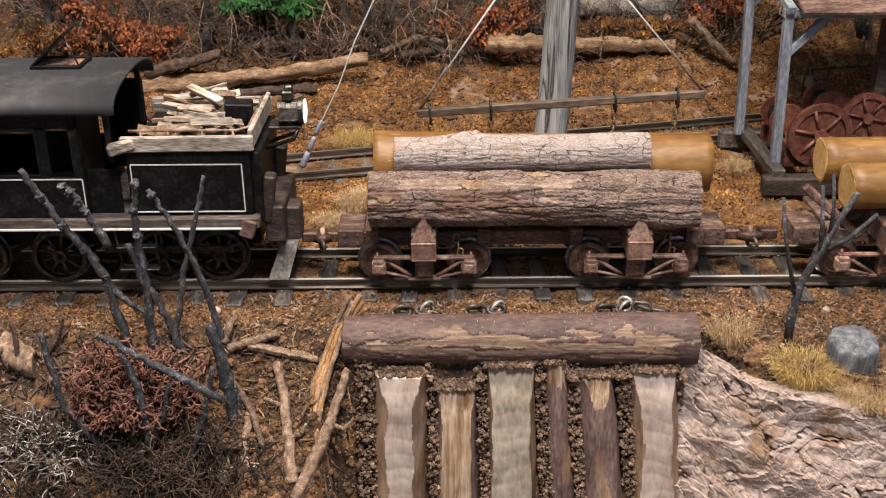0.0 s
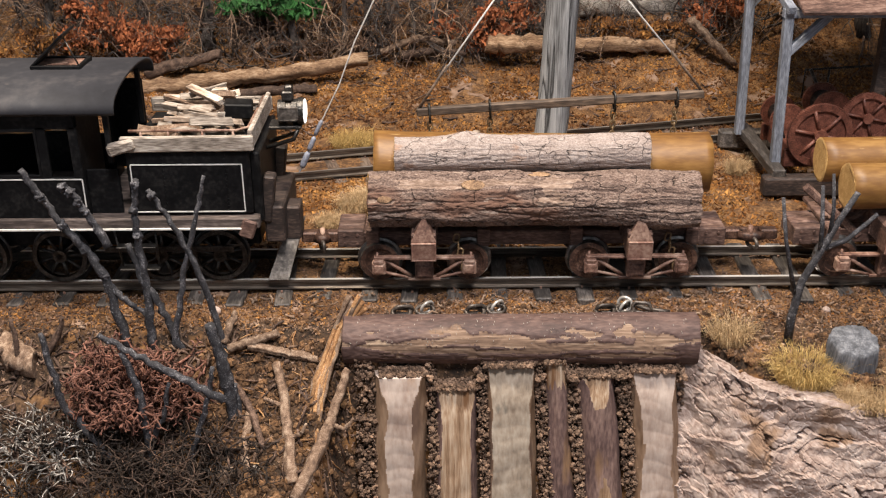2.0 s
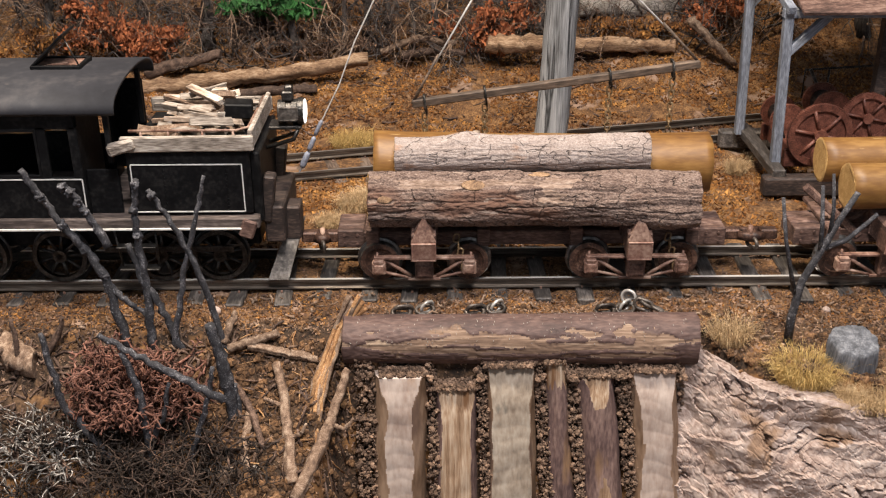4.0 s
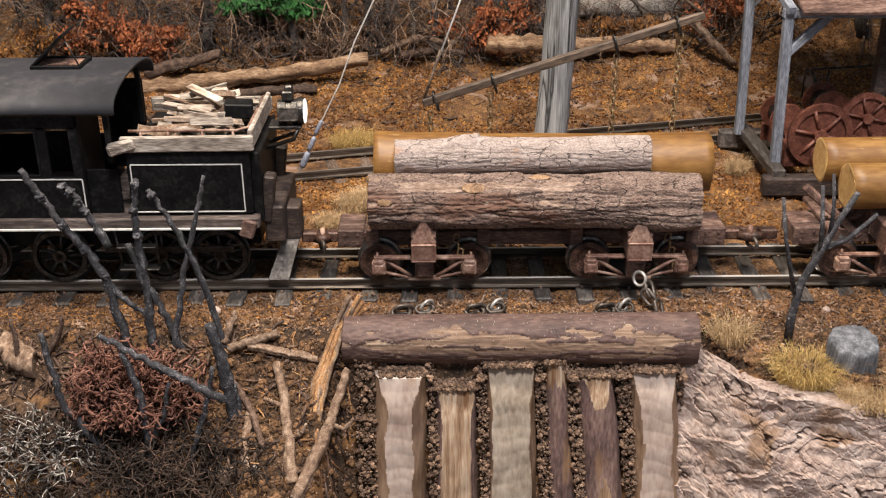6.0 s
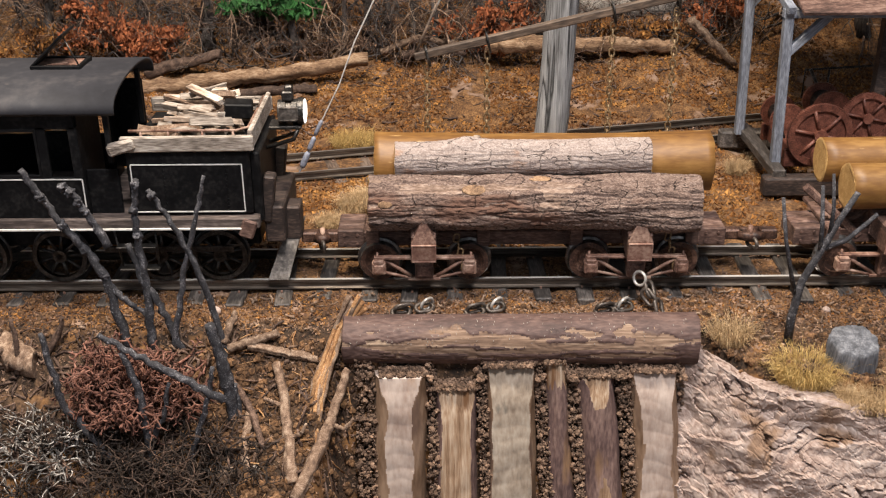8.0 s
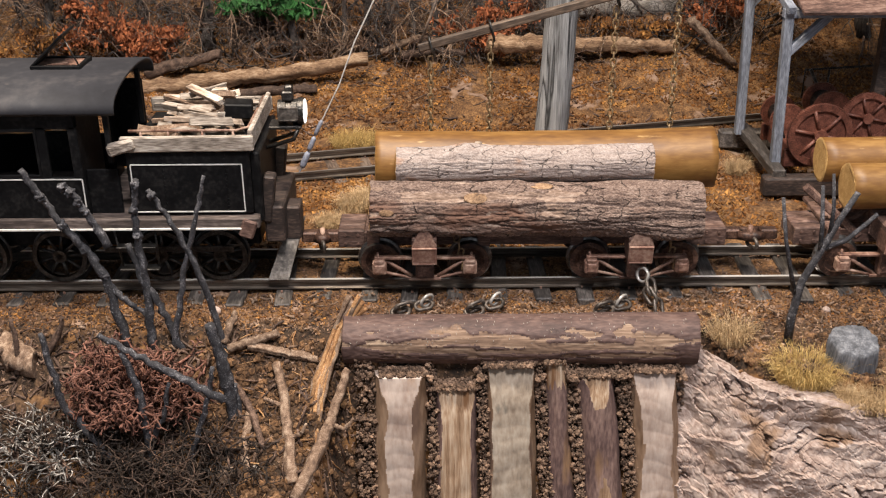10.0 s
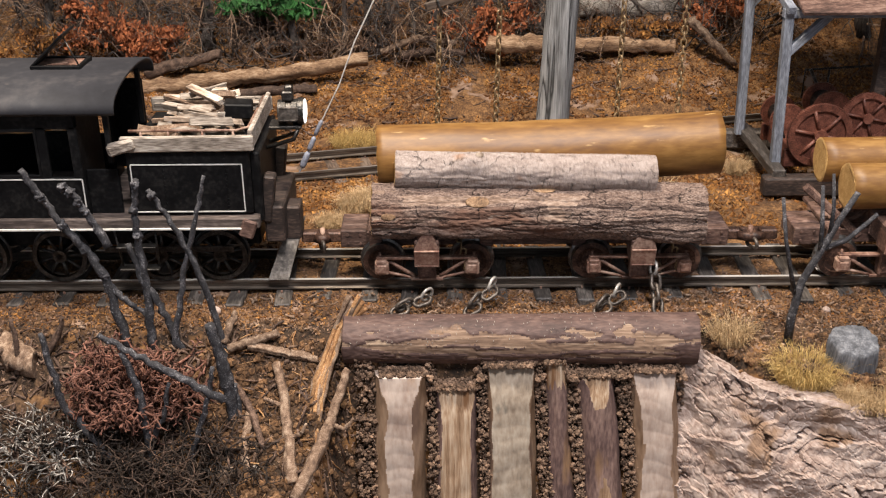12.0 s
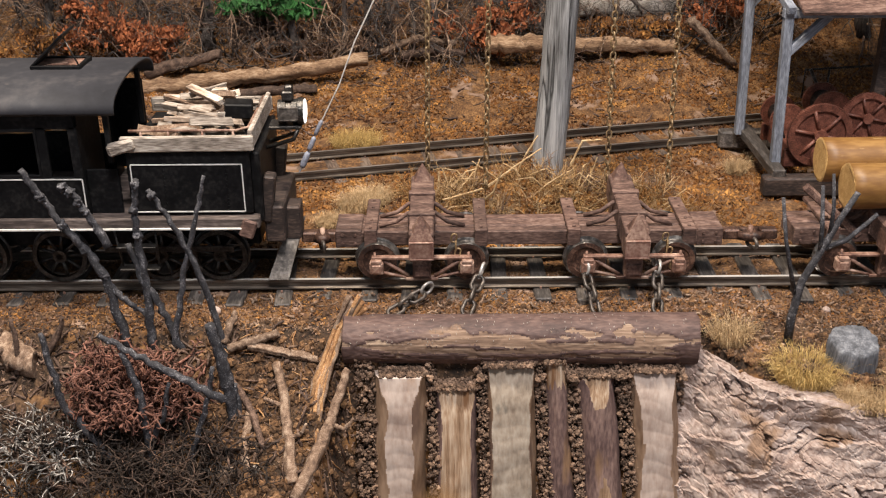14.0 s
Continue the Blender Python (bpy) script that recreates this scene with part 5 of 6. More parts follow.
def stick(name, pts, r0, r1, mat, label, category="stick", group="", rough=0.17, seed=0):
    rnd = random.Random(seed)
    bm = bmesh.new()
    fine = []
    for a, c in zip(pts, pts[1:]):
        for k in range(8):
            fine.append(Vector(a).lerp(Vector(c), k / 8) + Vector([rnd.uniform(-1, 1) * r0 * 0.22 for _ in range(3)]))
    fine.append(Vector(pts[-1]))
    n = len(fine) - 1
    tube(bm, fine, [(r0 + (r1 - r0) * i / n) * (1 + 0.10 * noise.noise(Vector((i * 0.35, seed, 0)))) for i in range(n + 1)], 16)
    # ridges and splits that run along the stick
    bm.verts.ensure_lookup_table()
    for i, c in enumerate(fine):
        for k in range(16):
            v = bm.verts[i * 16 + k]
            ridge = noise.noise(Vector((k * 0.9, seed * 1.7, i * 0.09))) * 2.2 + noise.noise(Vector((k * 2.1, seed, i * 0.3)))
            v.co = c + (v.co - c) * (1 + rough * ridge)
    ob = new(name, mesh_of(name, bm, mat))
    return tagged(ob, label, category, group)


S = "sticks on the bank"
M_STRIP = material("golden_bark", [(0.14, 0.06, 0.02), (0.33, 0.17, 0.07), (0.52, 0.33, 0.17)], 160, 0.8, 0.6, vary=0.3)
stick("stick", [(-98, -67, -22), (-92, -85, -40), (-89, -100, -56), (-86, -116, -72)], 2.7, 3.6, M_TWIG, "pale peeling stick standing in the earth bank", group=S, seed=1)
stick("stick", [(-56, -74, -22), (-63, -86, -40), (-69, -98, -54), (-84, -122, -78)], 2.1, 3.8, M_TWIG, "pale peeling stick standing in the earth bank", group=S, seed=2)
stick("stick", [(-115, -59, -14), (-98, -62, -17), (-85, -63, -19), (-74, -64, -21)], 2.8, 2.2, M_TWIG, "forked dry stick lying on the bank", group=S, seed=3)
stick("stick", [(-127, -60, -15), (-112, -58, -12), (-98, -55, -8)], 2.8, 2.2, M_TWIG, "forked dry stick lying on the bank", group=S, seed=4)
stick("stick", [(-130, -58, -14), (-126, -48, -3), (-124, -44, 0)], 2.6, 1.8, M_TWIG, "short dry stick on the bank", group=S, seed=5)
stick("stick", [(-126, -72, -30), (-118, -78, -36), (-110, -88, -46), (-104, -100, -58)], 2.2, 1.6, M_BROWNTWIG, "short brown root in the bank", group=S, seed=6)
stick("stick", [(-112, -82, -44), (-116, -96, -58), (-112, -110, -70)], 3.0, 2.0, M_TWIG, "short brown root in the bank", group=S, seed=7)
stick("stick", [(-92, -84, -40), (-99, -84, -38), (-104, -86, -34)], 1.6, 0.9, M_TWIG, "broken side twig in the bank", group=S, seed=8)
stick("stick", [(-66, -92, -47), (-58, -94, -50), (-52, -92, -44)], 1.5, 0.8, M_TWIG, "broken side twig in the bank", group=S, seed=9)
stick("stick", [(-90, -97, -54), (-82, -98, -50), (-79, -97, -44)], 1.4, 0.8, M_TWIG, "broken side twig in the bank", group=S, seed=10)
stick("stick", [(-250, -70, -26), (-248, -68, -8), (-250, -66, 8)], 1.8, 1.2, M_BROWNTWIG, "thin brown twig standing in the bank", group=S, seed=11)
stick("stick", [(-236, -60, -20), (-226, -60, -6), (-222, -60, 6)], 2.0, 1.2, M_BROWNTWIG, "thin brown twig standing in the bank", group=S, seed=12)
for k in range(13):
    o = 1.0 * k
    stick("bark_strip", [(-49 - o * 0.5 + 2 * (k % 3), -50, 14 - 4 * (k % 4)), (-59 - o * 0.5, -54, -6 - k % 5), (-68 - o * 0.7, -74, -30), (-73 - o * 0.6, -90 - k % 4, -50 - k), (-73 - o * 0.4, -104, -66 - 2 * k)], 1.5, 1.0,
          M_STRIP if k % 3 else M_TWIG, "frayed golden-brown strip of bark", "bark", "frayed bark strips", seed=20 + k)
stick("fallen_branch", [(-268, -54, -12), (-254, -62, -18), (-240, -66, -22)], 9, 8, M_TWIG, "thick pale broken branch stub on the bank", "branch", seed=31)
stick("fallen_branch", [(-255, -102, -56), (-227, -110, -64), (-202, -116, -70)], 2.2, 1.6, M_BROWNTWIG, "thin brown fallen branch on the bank", "branch", seed=32)


# ---- weeds and brush behind the track ----
def weeds():
    rnd = random.Random(12)
    for k in range(76):
        bm = bmesh.new()
        x, y = rnd.uniform(-22, 180), rnd.uniform(84, 152)
        tall = 1.5 if x > 95 else 1.0
        for _ in range(12):
            d = Vector((rnd.uniform(-1, 1), rnd.uniform(-0.9, 0.6), rnd.uniform(0.0, 0.9) * tall))
            branching(bm, (rnd.uniform(-9, 9), rnd.uniform(-6, 6), 0), d, rnd.uniform(9, 17), rnd.uniform(0.35, 0.6), 2, rnd, 0.85, seg=4)
        ob = new("dry_weed", mesh_of("dry_weed", bm, (M_STRAW, M_WEED, M_TWIG, M_WEED, M_LITTER, M_WEED)[k % 6], True))
        ob.matrix_basis = pose(x * MM, y * MM, (land(x, y) - 1) * MM)
        tagged(ob, "tangled dry tan weed on the mound behind the car", "weed", "dry weeds")
    for k in range(34):
        x, y = rnd.uniform(-20, 160), rnd.uniform(86, 140)
        z, a, ln = land(x, y), rnd.uniform(0, 6.28), rnd.uniform(14, 38)
        pts = [(x, y, z), (x + math.cos(a) * ln * 0.5, y + math.sin(a) * ln * 0.3, z + rnd.uniform(6, 16)), (x + math.cos(a) * ln, y + math.sin(a) * ln * 0.5, z + rnd.uniform(4, 24))]
        stick("dry_stalk", pts, 0.6, 0.35, M_STRAW, "long pale dry stalk in the weeds", "stalk", "dry stalks", seed=80 + k)
    for k, pts in enumerate(([(55, 150, 10), (62, 140, 32), (70, 138, 47)], [(0, 110, 8), (30, 112, 16), (58, 120, 34), (72, 130, 40)], [(96, 150, 18), (104, 146, 40), (118, 142, 42)], [(20, 96, 4), (36, 96, 20), (42, 100, 34)])):
        stick("dry_stalk", pts, 0.9, 0.5, M_STRAW, "long pale dry stalk in the weeds", "stalk", "dry stalks", seed=60 + k)


M_WEED = material("dry_weed", [(0.11, 0.055, 0.02), (0.28, 0.16, 0.062), (0.48, 0.325, 0.15)], 120, 0.85, 0.2, vary=0.4)
weeds()


def brushwood():
    rnd = random.Random(33)
    for name, n, mats, y0, y1, label in (("brushwood", 330, M_TRUNK, 440, 520, "dense dark tangle of dead brush under the trees"), ("dead_brush", 170, M_BROWNTWIG, 436, 500, "brown tangle of dead brush under the trees"), ("pale_brush", 45, M_TWIG, 440, 480, "pale bare twigs in the dead brush")):
        bm = bmesh.new()
        for _ in range(n):
            x, y = rnd.uniform(-430, 330), rnd.uniform(y0, y1)
            d = Vector((rnd.uniform(-1, 1), rnd.uniform(-0.5, 0.3), rnd.uniform(0.1, 1.2)))
            branching(bm, (x, y, land(x, y) - 2), d, rnd.uniform(18, 40), rnd.uniform(0.6, 1.4), 3, rnd, 0.9, seg=4)
        tagged(new(name, mesh_of(name, bm, mats, True)), label, "brush", kind="stuff")


def debris():
    rnd = random.Random(44)
    for name, n, mat, area, r, label in (("twig_debris", 520, M_BROWNTWIG, (-290, -50, -118, -50), 0.7, "dark broken twigs strewn over the bank"),
                                         ("root_debris", 90, M_STRIP, (-140, -45, -118, -46), 0.4, "tan root fibres and splinters strewn over the bank"),
                                         ("wood_chips", 180, M_TWIG, (-250, 260, -60, -8), 0.6, "pale wood chips beside the track"),
                                         ("slope_twigs", 320, M_BROWNTWIG, (-300, 330, 300, 450), 0.7, "broken twigs on the leaf-covered slope")):
        bm = bmesh.new()
        for _ in range(n):
            x, y = rnd.uniform(*area[:2]), rnd.uniform(*area[2:])
            a, ln = rnd.uniform(0, 6.28), rnd.uniform(4, 15) * (0.5 if name == "wood_chips" else 1)
            p0 = Vector((x, y, land(x, y) + rnd.uniform(0, 2)))
            x1, y1 = x + math.cos(a) * ln, y + math.sin(a) * ln * 0.6
            p1 = Vector((x1, y1, land(x1, y1) + rnd.uniform(0.5, 5)))
            mid = (p0 + p1) / 2 + Vector([rnd.uniform(-1.5, 1.5) for _ in range(3)])
            k = r * rnd.uniform(0.6, 1.7)
            tube(bm, [p0, mid, p1], [k, k * 0.9, k * 0.6], 5)
        tagged(new(name, mesh_of(name, bm, mat)), label, "debris", kind="stuff")


brushwood()
debris()


M_FALLEN = material("fallen_tan_log", [(0.09, 0.05, 0.028), (0.235, 0.142, 0.08), (0.42, 0.295, 0.19)], 150, 0.9, 0.8, stretch=(0.25, 1, 1), vary=0.1, grain=0.4)


def woods():
    rnd = random.Random(21)
    for k in range(44):
        x = -430 + 20 * k + rnd.uniform(-10, 10)
        y = rnd.uniform(452, 540)
        z = land(x, y)
        t = thing("dead_tree", (x, y, z - 3), label="bare dark dead tree with tangled branches at the wood's edge", category="tree", group="dead trees")
        bm = bmesh.new()
        r = rnd.uniform(2, 5.5)
        h = rnd.uniform(120, 190)
        tube(bm, wander((0, 0, 0), (rnd.uniform(-20, 20), rnd.uniform(-10, 10), h), 7, 3, k), [r * (1.5 if i == 0 else 1 - 0.08 * i) for i in range(8)], 10, rough=0.1)
        part("trunk", bm, M_TRUNK, t)
        for _ in range(7):
            bm = bmesh.new()
            branching(bm, (0, 0, rnd.uniform(4, 95)), (rnd.uniform(-1, 1), rnd.uniform(-1, 0.2), rnd.uniform(-0.6, 0.7)), rnd.uniform(22, 46), rnd.uniform(0.9, 1.9), 3, rnd, 0.9, -0.03, 4)
            part("branch", bm, (M_TRUNK, M_BROWNTWIG, M_TRUNK, M_TWIG)[rnd.randrange(4)], t)
    L = "fallen weathered log lying at the edge of the wood"
    for pts, r, m in (([(-291, 400, 7), (-208, 402, 16), (-153, 402, 20), (-71, 404, 34)], 8.5, M_FALLEN), ([(-289, 420, 16), (-255, 420, 26), (-215, 422, 34)], 6, M_BROWNTWIG),
                      ([(-200, 385, 5), (-150, 388, 8), (-120, 390, 9)], 5, M_BROWNTWIG),
                      ([(46, 430, 40), (93, 430, 42), (176, 432, 39), (230, 434, 36)], 8, M_FALLEN), ([(140, 480, 67), (211, 482, 64), (290, 486, 72)], 11, M_LOGGREY),
                      ([(240, 424, 66), (262, 420, 44), (285, 416, 22)], 4.5, M_TWIG), ([(-60, 450, 28), (-23, 450, 42), (14, 452, 36)], 3.6, M_TWIG), ([(-40, 444, 26), (-10, 446, 30), (24, 446, 28)], 4, M_BROWNTWIG)):
        stick("fallen_log", pts, r, r * 0.75, m, L, "log", "fallen logs", seed=int(pts[0][0]) + 500)


woods()


def leafy(name, at, size, n, leaf, mat, seed, label):
    rnd = random.Random(seed)
    verts, faces = [], []
    blobs = [(Vector((rnd.gauss(0, 0.5) * size[0], rnd.gauss(0, 0.5) * size[1], rnd.gauss(0, 0.5) * size[2])), rnd.uniform(0.2, 0.45)) for _ in range(14)]
    for _ in range(n):
        c, q = rnd.choice(blobs)
        d = Vector((rnd.gauss(0, 1), rnd.gauss(0, 1), rnd.gauss(0, 1))) * q * 0.6
        p = c + Vector((d.x * size[0], d.y * size[1], d.z * size[2]))
        e = Euler((rnd.uniform(0, 6), rnd.uniform(0, 6), rnd.uniform(0, 6))).to_matrix()
        s = leaf * rnd.uniform(0.6, 1.3)
        b = len(verts)
        for v in ((-s, 0, 0), (0, -s * 0.5, s * 0.15), (s, 0, 0), (0, s * 0.5, s * 0.15)):
            verts.append(tuple(p + e @ Vector(v)))
        faces.append((b, b + 1, b + 2))
        faces.append((b, b + 2, b + 3))
    me = loose_mesh(name, verts, faces, mat)
    t = thing(name, at, label=label, category="shrub", group="shrubs at the wood's edge")
    part("leaves", me, None, t)
    bm = bmesh.new()
    for _ in range(6):
        branching(bm, (0, 0, -size[2]), (rnd.uniform(-0.7, 0.7), rnd.uniform(-0.5, 0.5), 1), size[2] * 0.8, 1.2, 2, rnd, 0.7, seg=4)
    part("branches", bm, M_BROWNTWIG, t)


leafy("red_shrub", (-295, 446, 44), (30, 18, 17), 2600, 3.0, M_RED, 1, "rust-red dried shrub at the edge of the wood")
leafy("red_shrub", (-345, 450, 60), (40, 20, 22), 1500, 3.0, M_RED, 4, "rust-red dried shrub at the edge of the wood")
leafy("red_shrub", (50, 452, 58), (26, 16, 20), 2000, 3.0, M_RED, 2, "rust-red dried shrub at the edge of the wood")
leafy("red_shrub", (278, 456, 70), (26, 16, 18), 1800, 3.0, M_RED, 3, "rust-red dried shrub at the edge of the wood")
leafy("green_shrub", (-163, 456, 72), (40, 16, 14), 1500, 4.6, M_GREEN, 5, "bright green leafy shrub at the edge of the wood")
leafy("brown_shrub", (185, 446, 52), (44, 16, 10), 2200, 2.4, M_LITTER, 6, "dry brown brush at the edge of the wood")
leafy("brown_shrub", (-390, 448, 40), (50, 16, 22), 2200, 2.4, M_LITTER, 7, "dry brown brush at the edge of the wood")
leafy("brown_shrub", (-110, 462, 34), (60, 14, 8), 1600, 2.2, M_CRUMB, 8, "dry brown brush at the edge of the wood")


def backdrop():
    bm = box(bmesh.new(), (0, 830, 300), (2000, 20, 1000), bevel=0)
    tagged(part("backdrop", bm, M_DARKBACK), "dark brown backdrop behind the woods", "backdrop", kind="structure")


backdrop()


# ---- litter on the ground ----
def scatter(name, n, area, size, mat, seed, label, keep=lambda x, y: True):
    rnd = random.Random(seed)
    verts, faces = [], []
    made = 0
    while made < n:
        x, y = rnd.uniform(area[0], area[1]), rnd.uniform(area[2], area[3])
        if not keep(x, y):
            continue
        made += 1
        z = land(x, y)
        s = size * rnd.uniform(0.4, 1.4) ** 1.5
        e = Euler((rnd.uniform(0, 6), rnd.uniform(0, 6), rnd.uniform(0, 6))).to_matrix()
        b = len(verts)
        for v in ((-s, -s * 0.4, 0), (s * 0.9, -s * 0.6, -s * 0.2), (s * 0.2, s * 0.8, 0.1 * s), (0, 0, s * rnd.uniform(0.35, 0.8))):
            q = e @ Vector(v)
            verts.append((x + q.x, y + q.y, z + q.z + s * 0.25))
        faces += [(b, b + 1, b + 3), (b + 1, b + 2, b + 3), (b + 2, b, b + 3), (b, b + 2, b + 1)]
    ob = new(name, loose_mesh(name, verts, faces, mat))
    tagged(ob, label, "litter", kind="stuff")


def off_track(x, y):
    if noise.noise(Vector((x * 0.018, y * 0.03, 5))) < -0.28 + 0.25 * noise.noise(Vector((x * 0.1, y * 0.1, 1))):
        return False
    return not (-4 < y < 49) and abs(y - (207 + (x + 130) * 0.238)) > (24 if x < 0 else 17)


scatter("leaf_litter", 64000, (-420, 420, 60, 520), 1.6, M_LITTER, 1, "rusty orange-brown leaf litter over the earth", off_track)
scatter("mound_litter", 9000, (-30, 195, 78, 158), 1.9, M_LITTER, 9, "rusty leaf litter over the weedy mound")
scatter("soil_crumbs", 36000, (-330, 330, -125, -4), 1.0, M_CRUMB, 2, "loose brown earth crumbs and chips on the bank", lambda x, y: x > -140 or y > -78)
scatter("track_litter", 6000, (-340, 340, -46, -6), 1.0, M_LITTER, 7, "rusty leaf litter beside the track")
scatter("bank_crumbs", 9000, (-62, 158, -84, -46), 1.3, M_CRUMB, 4, "loose brown earth packed between the posts")
scatter("ballast", 9000, (-400, 400, -6, 52), 0.9, M_CRUMB, 3, "dark brown dirt between the ties")


CLOD_SHAPES = []
for shape_seed in range(8):
    clod = bmesh.new()
    bmesh.ops.create_icosphere(clod, subdivisions=2, radius=1.0)
    for v in clod.verts:
        v.co *= 1 + 0.55 * noise.noise(v.co * 1.1 + Vector((shape_seed * 3.7, 0, 0))) + 0.4 * noise.noise(v.co * 2.9 + Vector((0, shape_seed * 5.1, 0)))
    CLOD_SHAPES.append(([v.co.copy() for v in clod.verts], [tuple(v.index for v in f.verts) for f in clod.faces]))
    clod.free()


def clods(name, spots, low, high, mat, seed, label):
    """Crumbly lumps of earth of mixed size, most of them small."""
    rnd = random.Random(seed)
    verts, faces = [], []
    for x, y, z in spots:
        r = low + (high - low) * rnd.random() ** 3
        shape, tris = CLOD_SHAPES[rnd.randrange(8)]
        e = Euler((rnd.uniform(0, 6), rnd.uniform(0, 6), rnd.uniform(0, 6))).to_matrix() * r
        b = len(verts)
        for c in shape:
            q = e @ c
            verts.append((x + q.x, y + q.y, z + q.z))
        faces += [(b + i, b + j, b + k) for i, j, k in tris]
    ob = new(name, loose_mesh(name, verts, faces, mat))
    tagged(ob, label, "earth", kind="stuff")


# the posts' heads: from, to, height
HEADS = ((-41, -10.1, -29.5), (-5.2, 18.8, -38.5), (25.2, 53, -23.5), (60.1, 71.2, -21.5), (78.8, 100.5, -30.5), (110.5, 137.2, -27.5))


def bank_earth():
    rnd = random.Random(61)
    packed, heaps = [], []
    while len(packed) < 6400:
        x, y = rnd.uniform(-52, 160), rnd.uniform(-79, -60)
        z = land(x, y)
        sunk = max(0.0, (-25 - z) / 100)
        if not any(x0 + (2 + 9 * k / 5) * sunk < x < x1 + (2 + 12 * k / 5) * sunk for k, (x0, x1, top) in enumerate(HEADS)):
            packed.append((x, y - rnd.uniform(0, 6) - 4 * sunk, z))
    clods("packed_earth", packed, 0.35, 1.8, M_CLOD, 1, "crumbly brown earth packed between the posts")
    for _ in range(3600):
        x = rnd.uniform(-38, 142)
        pile = noise.noise(Vector((x * 0.05, 4.0, 0))) * 2.5
        over = [top for x0, x1, top in HEADS if x0 - 1 < x < x1 + 1]
        floor = over[0] + 0.4 if over else -31 + pile
        y = rnd.uniform(-72 if over else -74, -62)
        high = min(3.2 + pile, 0.5 + (y + 73) * 0.55) if over else (y + 74) * 0.6
        if high > 0:
            heaps.append((x, y, floor + rnd.uniform(0, high)))
    clods("loose_earth", heaps, 0.35, 1.7, M_CLOD, 2, "loose crumbly earth heaped over the post heads")
    strip = [(x, y, land(x, y)) for x, y in ((rnd.uniform(-330, 330), rnd.uniform(-60, -6)) for _ in range(2600))]
    strip += [(x, y, land(x, y)) for x, y in ((rnd.uniform(150, 330), rnd.uniform(-104, -50)) for _ in range(2200))]
    clods("track_clods", strip, 0.4, 2.2, M_RUSTCLOD, 3, "small lumps of earth beside the track")
    left = [(x, y, land(x, y)) for x, y in ((rnd.uniform(-145, -40), rnd.uniform(-125, -55)) for _ in range(2600))]
    clods("bank_clods", left, 0.4, 2.8, M_RUSTCLOD, 4, "crumbly brown earth of the bank")


M_CLOD = material("crumbly_earth", [(0.06, 0.036, 0.024), (0.16, 0.10, 0.066), (0.29, 0.195, 0.135)], 120, 0.98, 0.9, vary=0.5, depth=0.0006)
M_RUSTCLOD = material("rusty_earth", [(0.032, 0.016, 0.008), (0.11, 0.056, 0.024), (0.23, 0.13, 0.066)], 120, 0.98, 0.9, vary=0.5, depth=0.0006)
bank_earth()


def pebbles():
    for x, y, r, mat, label in ((-149, -112, 2.4, M_STRIPE, "small smooth white pebble on the bank"), (-124, -112, 5.5, M_TWIG, "rounded tan pebble on the bank"), (-108, -108, 3.0, M_LOGGREY, "small grey pebble on the bank"),
                                (-60, -34, 2.6, M_ROCK, "pale pebble beside the track"), (-140, -30, 3.6, M_ROCK, "pale pebble beside the track"), (235, -30, 2.4, M_ROCK, "pale pebble beside the track")):
        bm = bmesh.new()
        bmesh.ops.create_icosphere(bm, subdivisions=3, radius=r)
        for v in bm.verts:
            v.co *= 1 + 0.3 * noise.noise(v.co * 0.35 + Vector((x, y, 0)))
            v.co.z *= 0.8
        ob = new("pebble", mesh_of("pebble", bm, mat, True))
        ob.matrix_basis = pose(x * MM, y * MM, (land(x, y) + r * 0.45) * MM)
        tagged(ob, label, "pebble", "pebbles")


pebbles()


# ---- spreader bar and chains ----
bar = thing("spreader_bar", (0, 0, 0), label="brown timber spreader bar slung on cables", category="spreader bar")
BAR = 189
part("beam", one_box((BAR, 5.4, 5.2), 0.7), M_BAR, bar)
HOOKS = (-86, -46, 36, 77)
for hx in HOOKS:
    bm = bmesh.new()
    tube(bm, [(hx, -4, 4), (hx, -4, -6), (hx, 0, -8.5), (hx, 4, -6), (hx, 4, 4), (hx, 0, 5)], 0.8, 6, closed=True)
    part("shackle", bm, M_IRON, bar)
for s in (-1, 1):
    bm = bmesh.new()
    tube(bm, [(s * (BAR / 2 - 1), 0, 2), (s * 20, 0, 96)], 0.6, 6)
    part("sling_cable", bm, M_WIRE, bar)
    bm = bmesh.new()
    tube(bm, [(s * BAR / 2, 0, 0), (s * (BAR / 2 - 22), 0, 30)], 1.0, 6)
    part("cable_end", bm, M_BAR, bar)

CHAIN_Y = 66
LINKS, PITCH = 38, 4.2
chains = []
for k, hx in enumerate(HOOKS):
    ch = thing("lifting_chain", (0, 0, 0), label="rusty iron lifting chain from the spreader bar to the log car", category="chain", group="lifting chains")
    chains.append([part("chain_link", SMALL_LINK, None, ch) for _ in range(LINKS)])

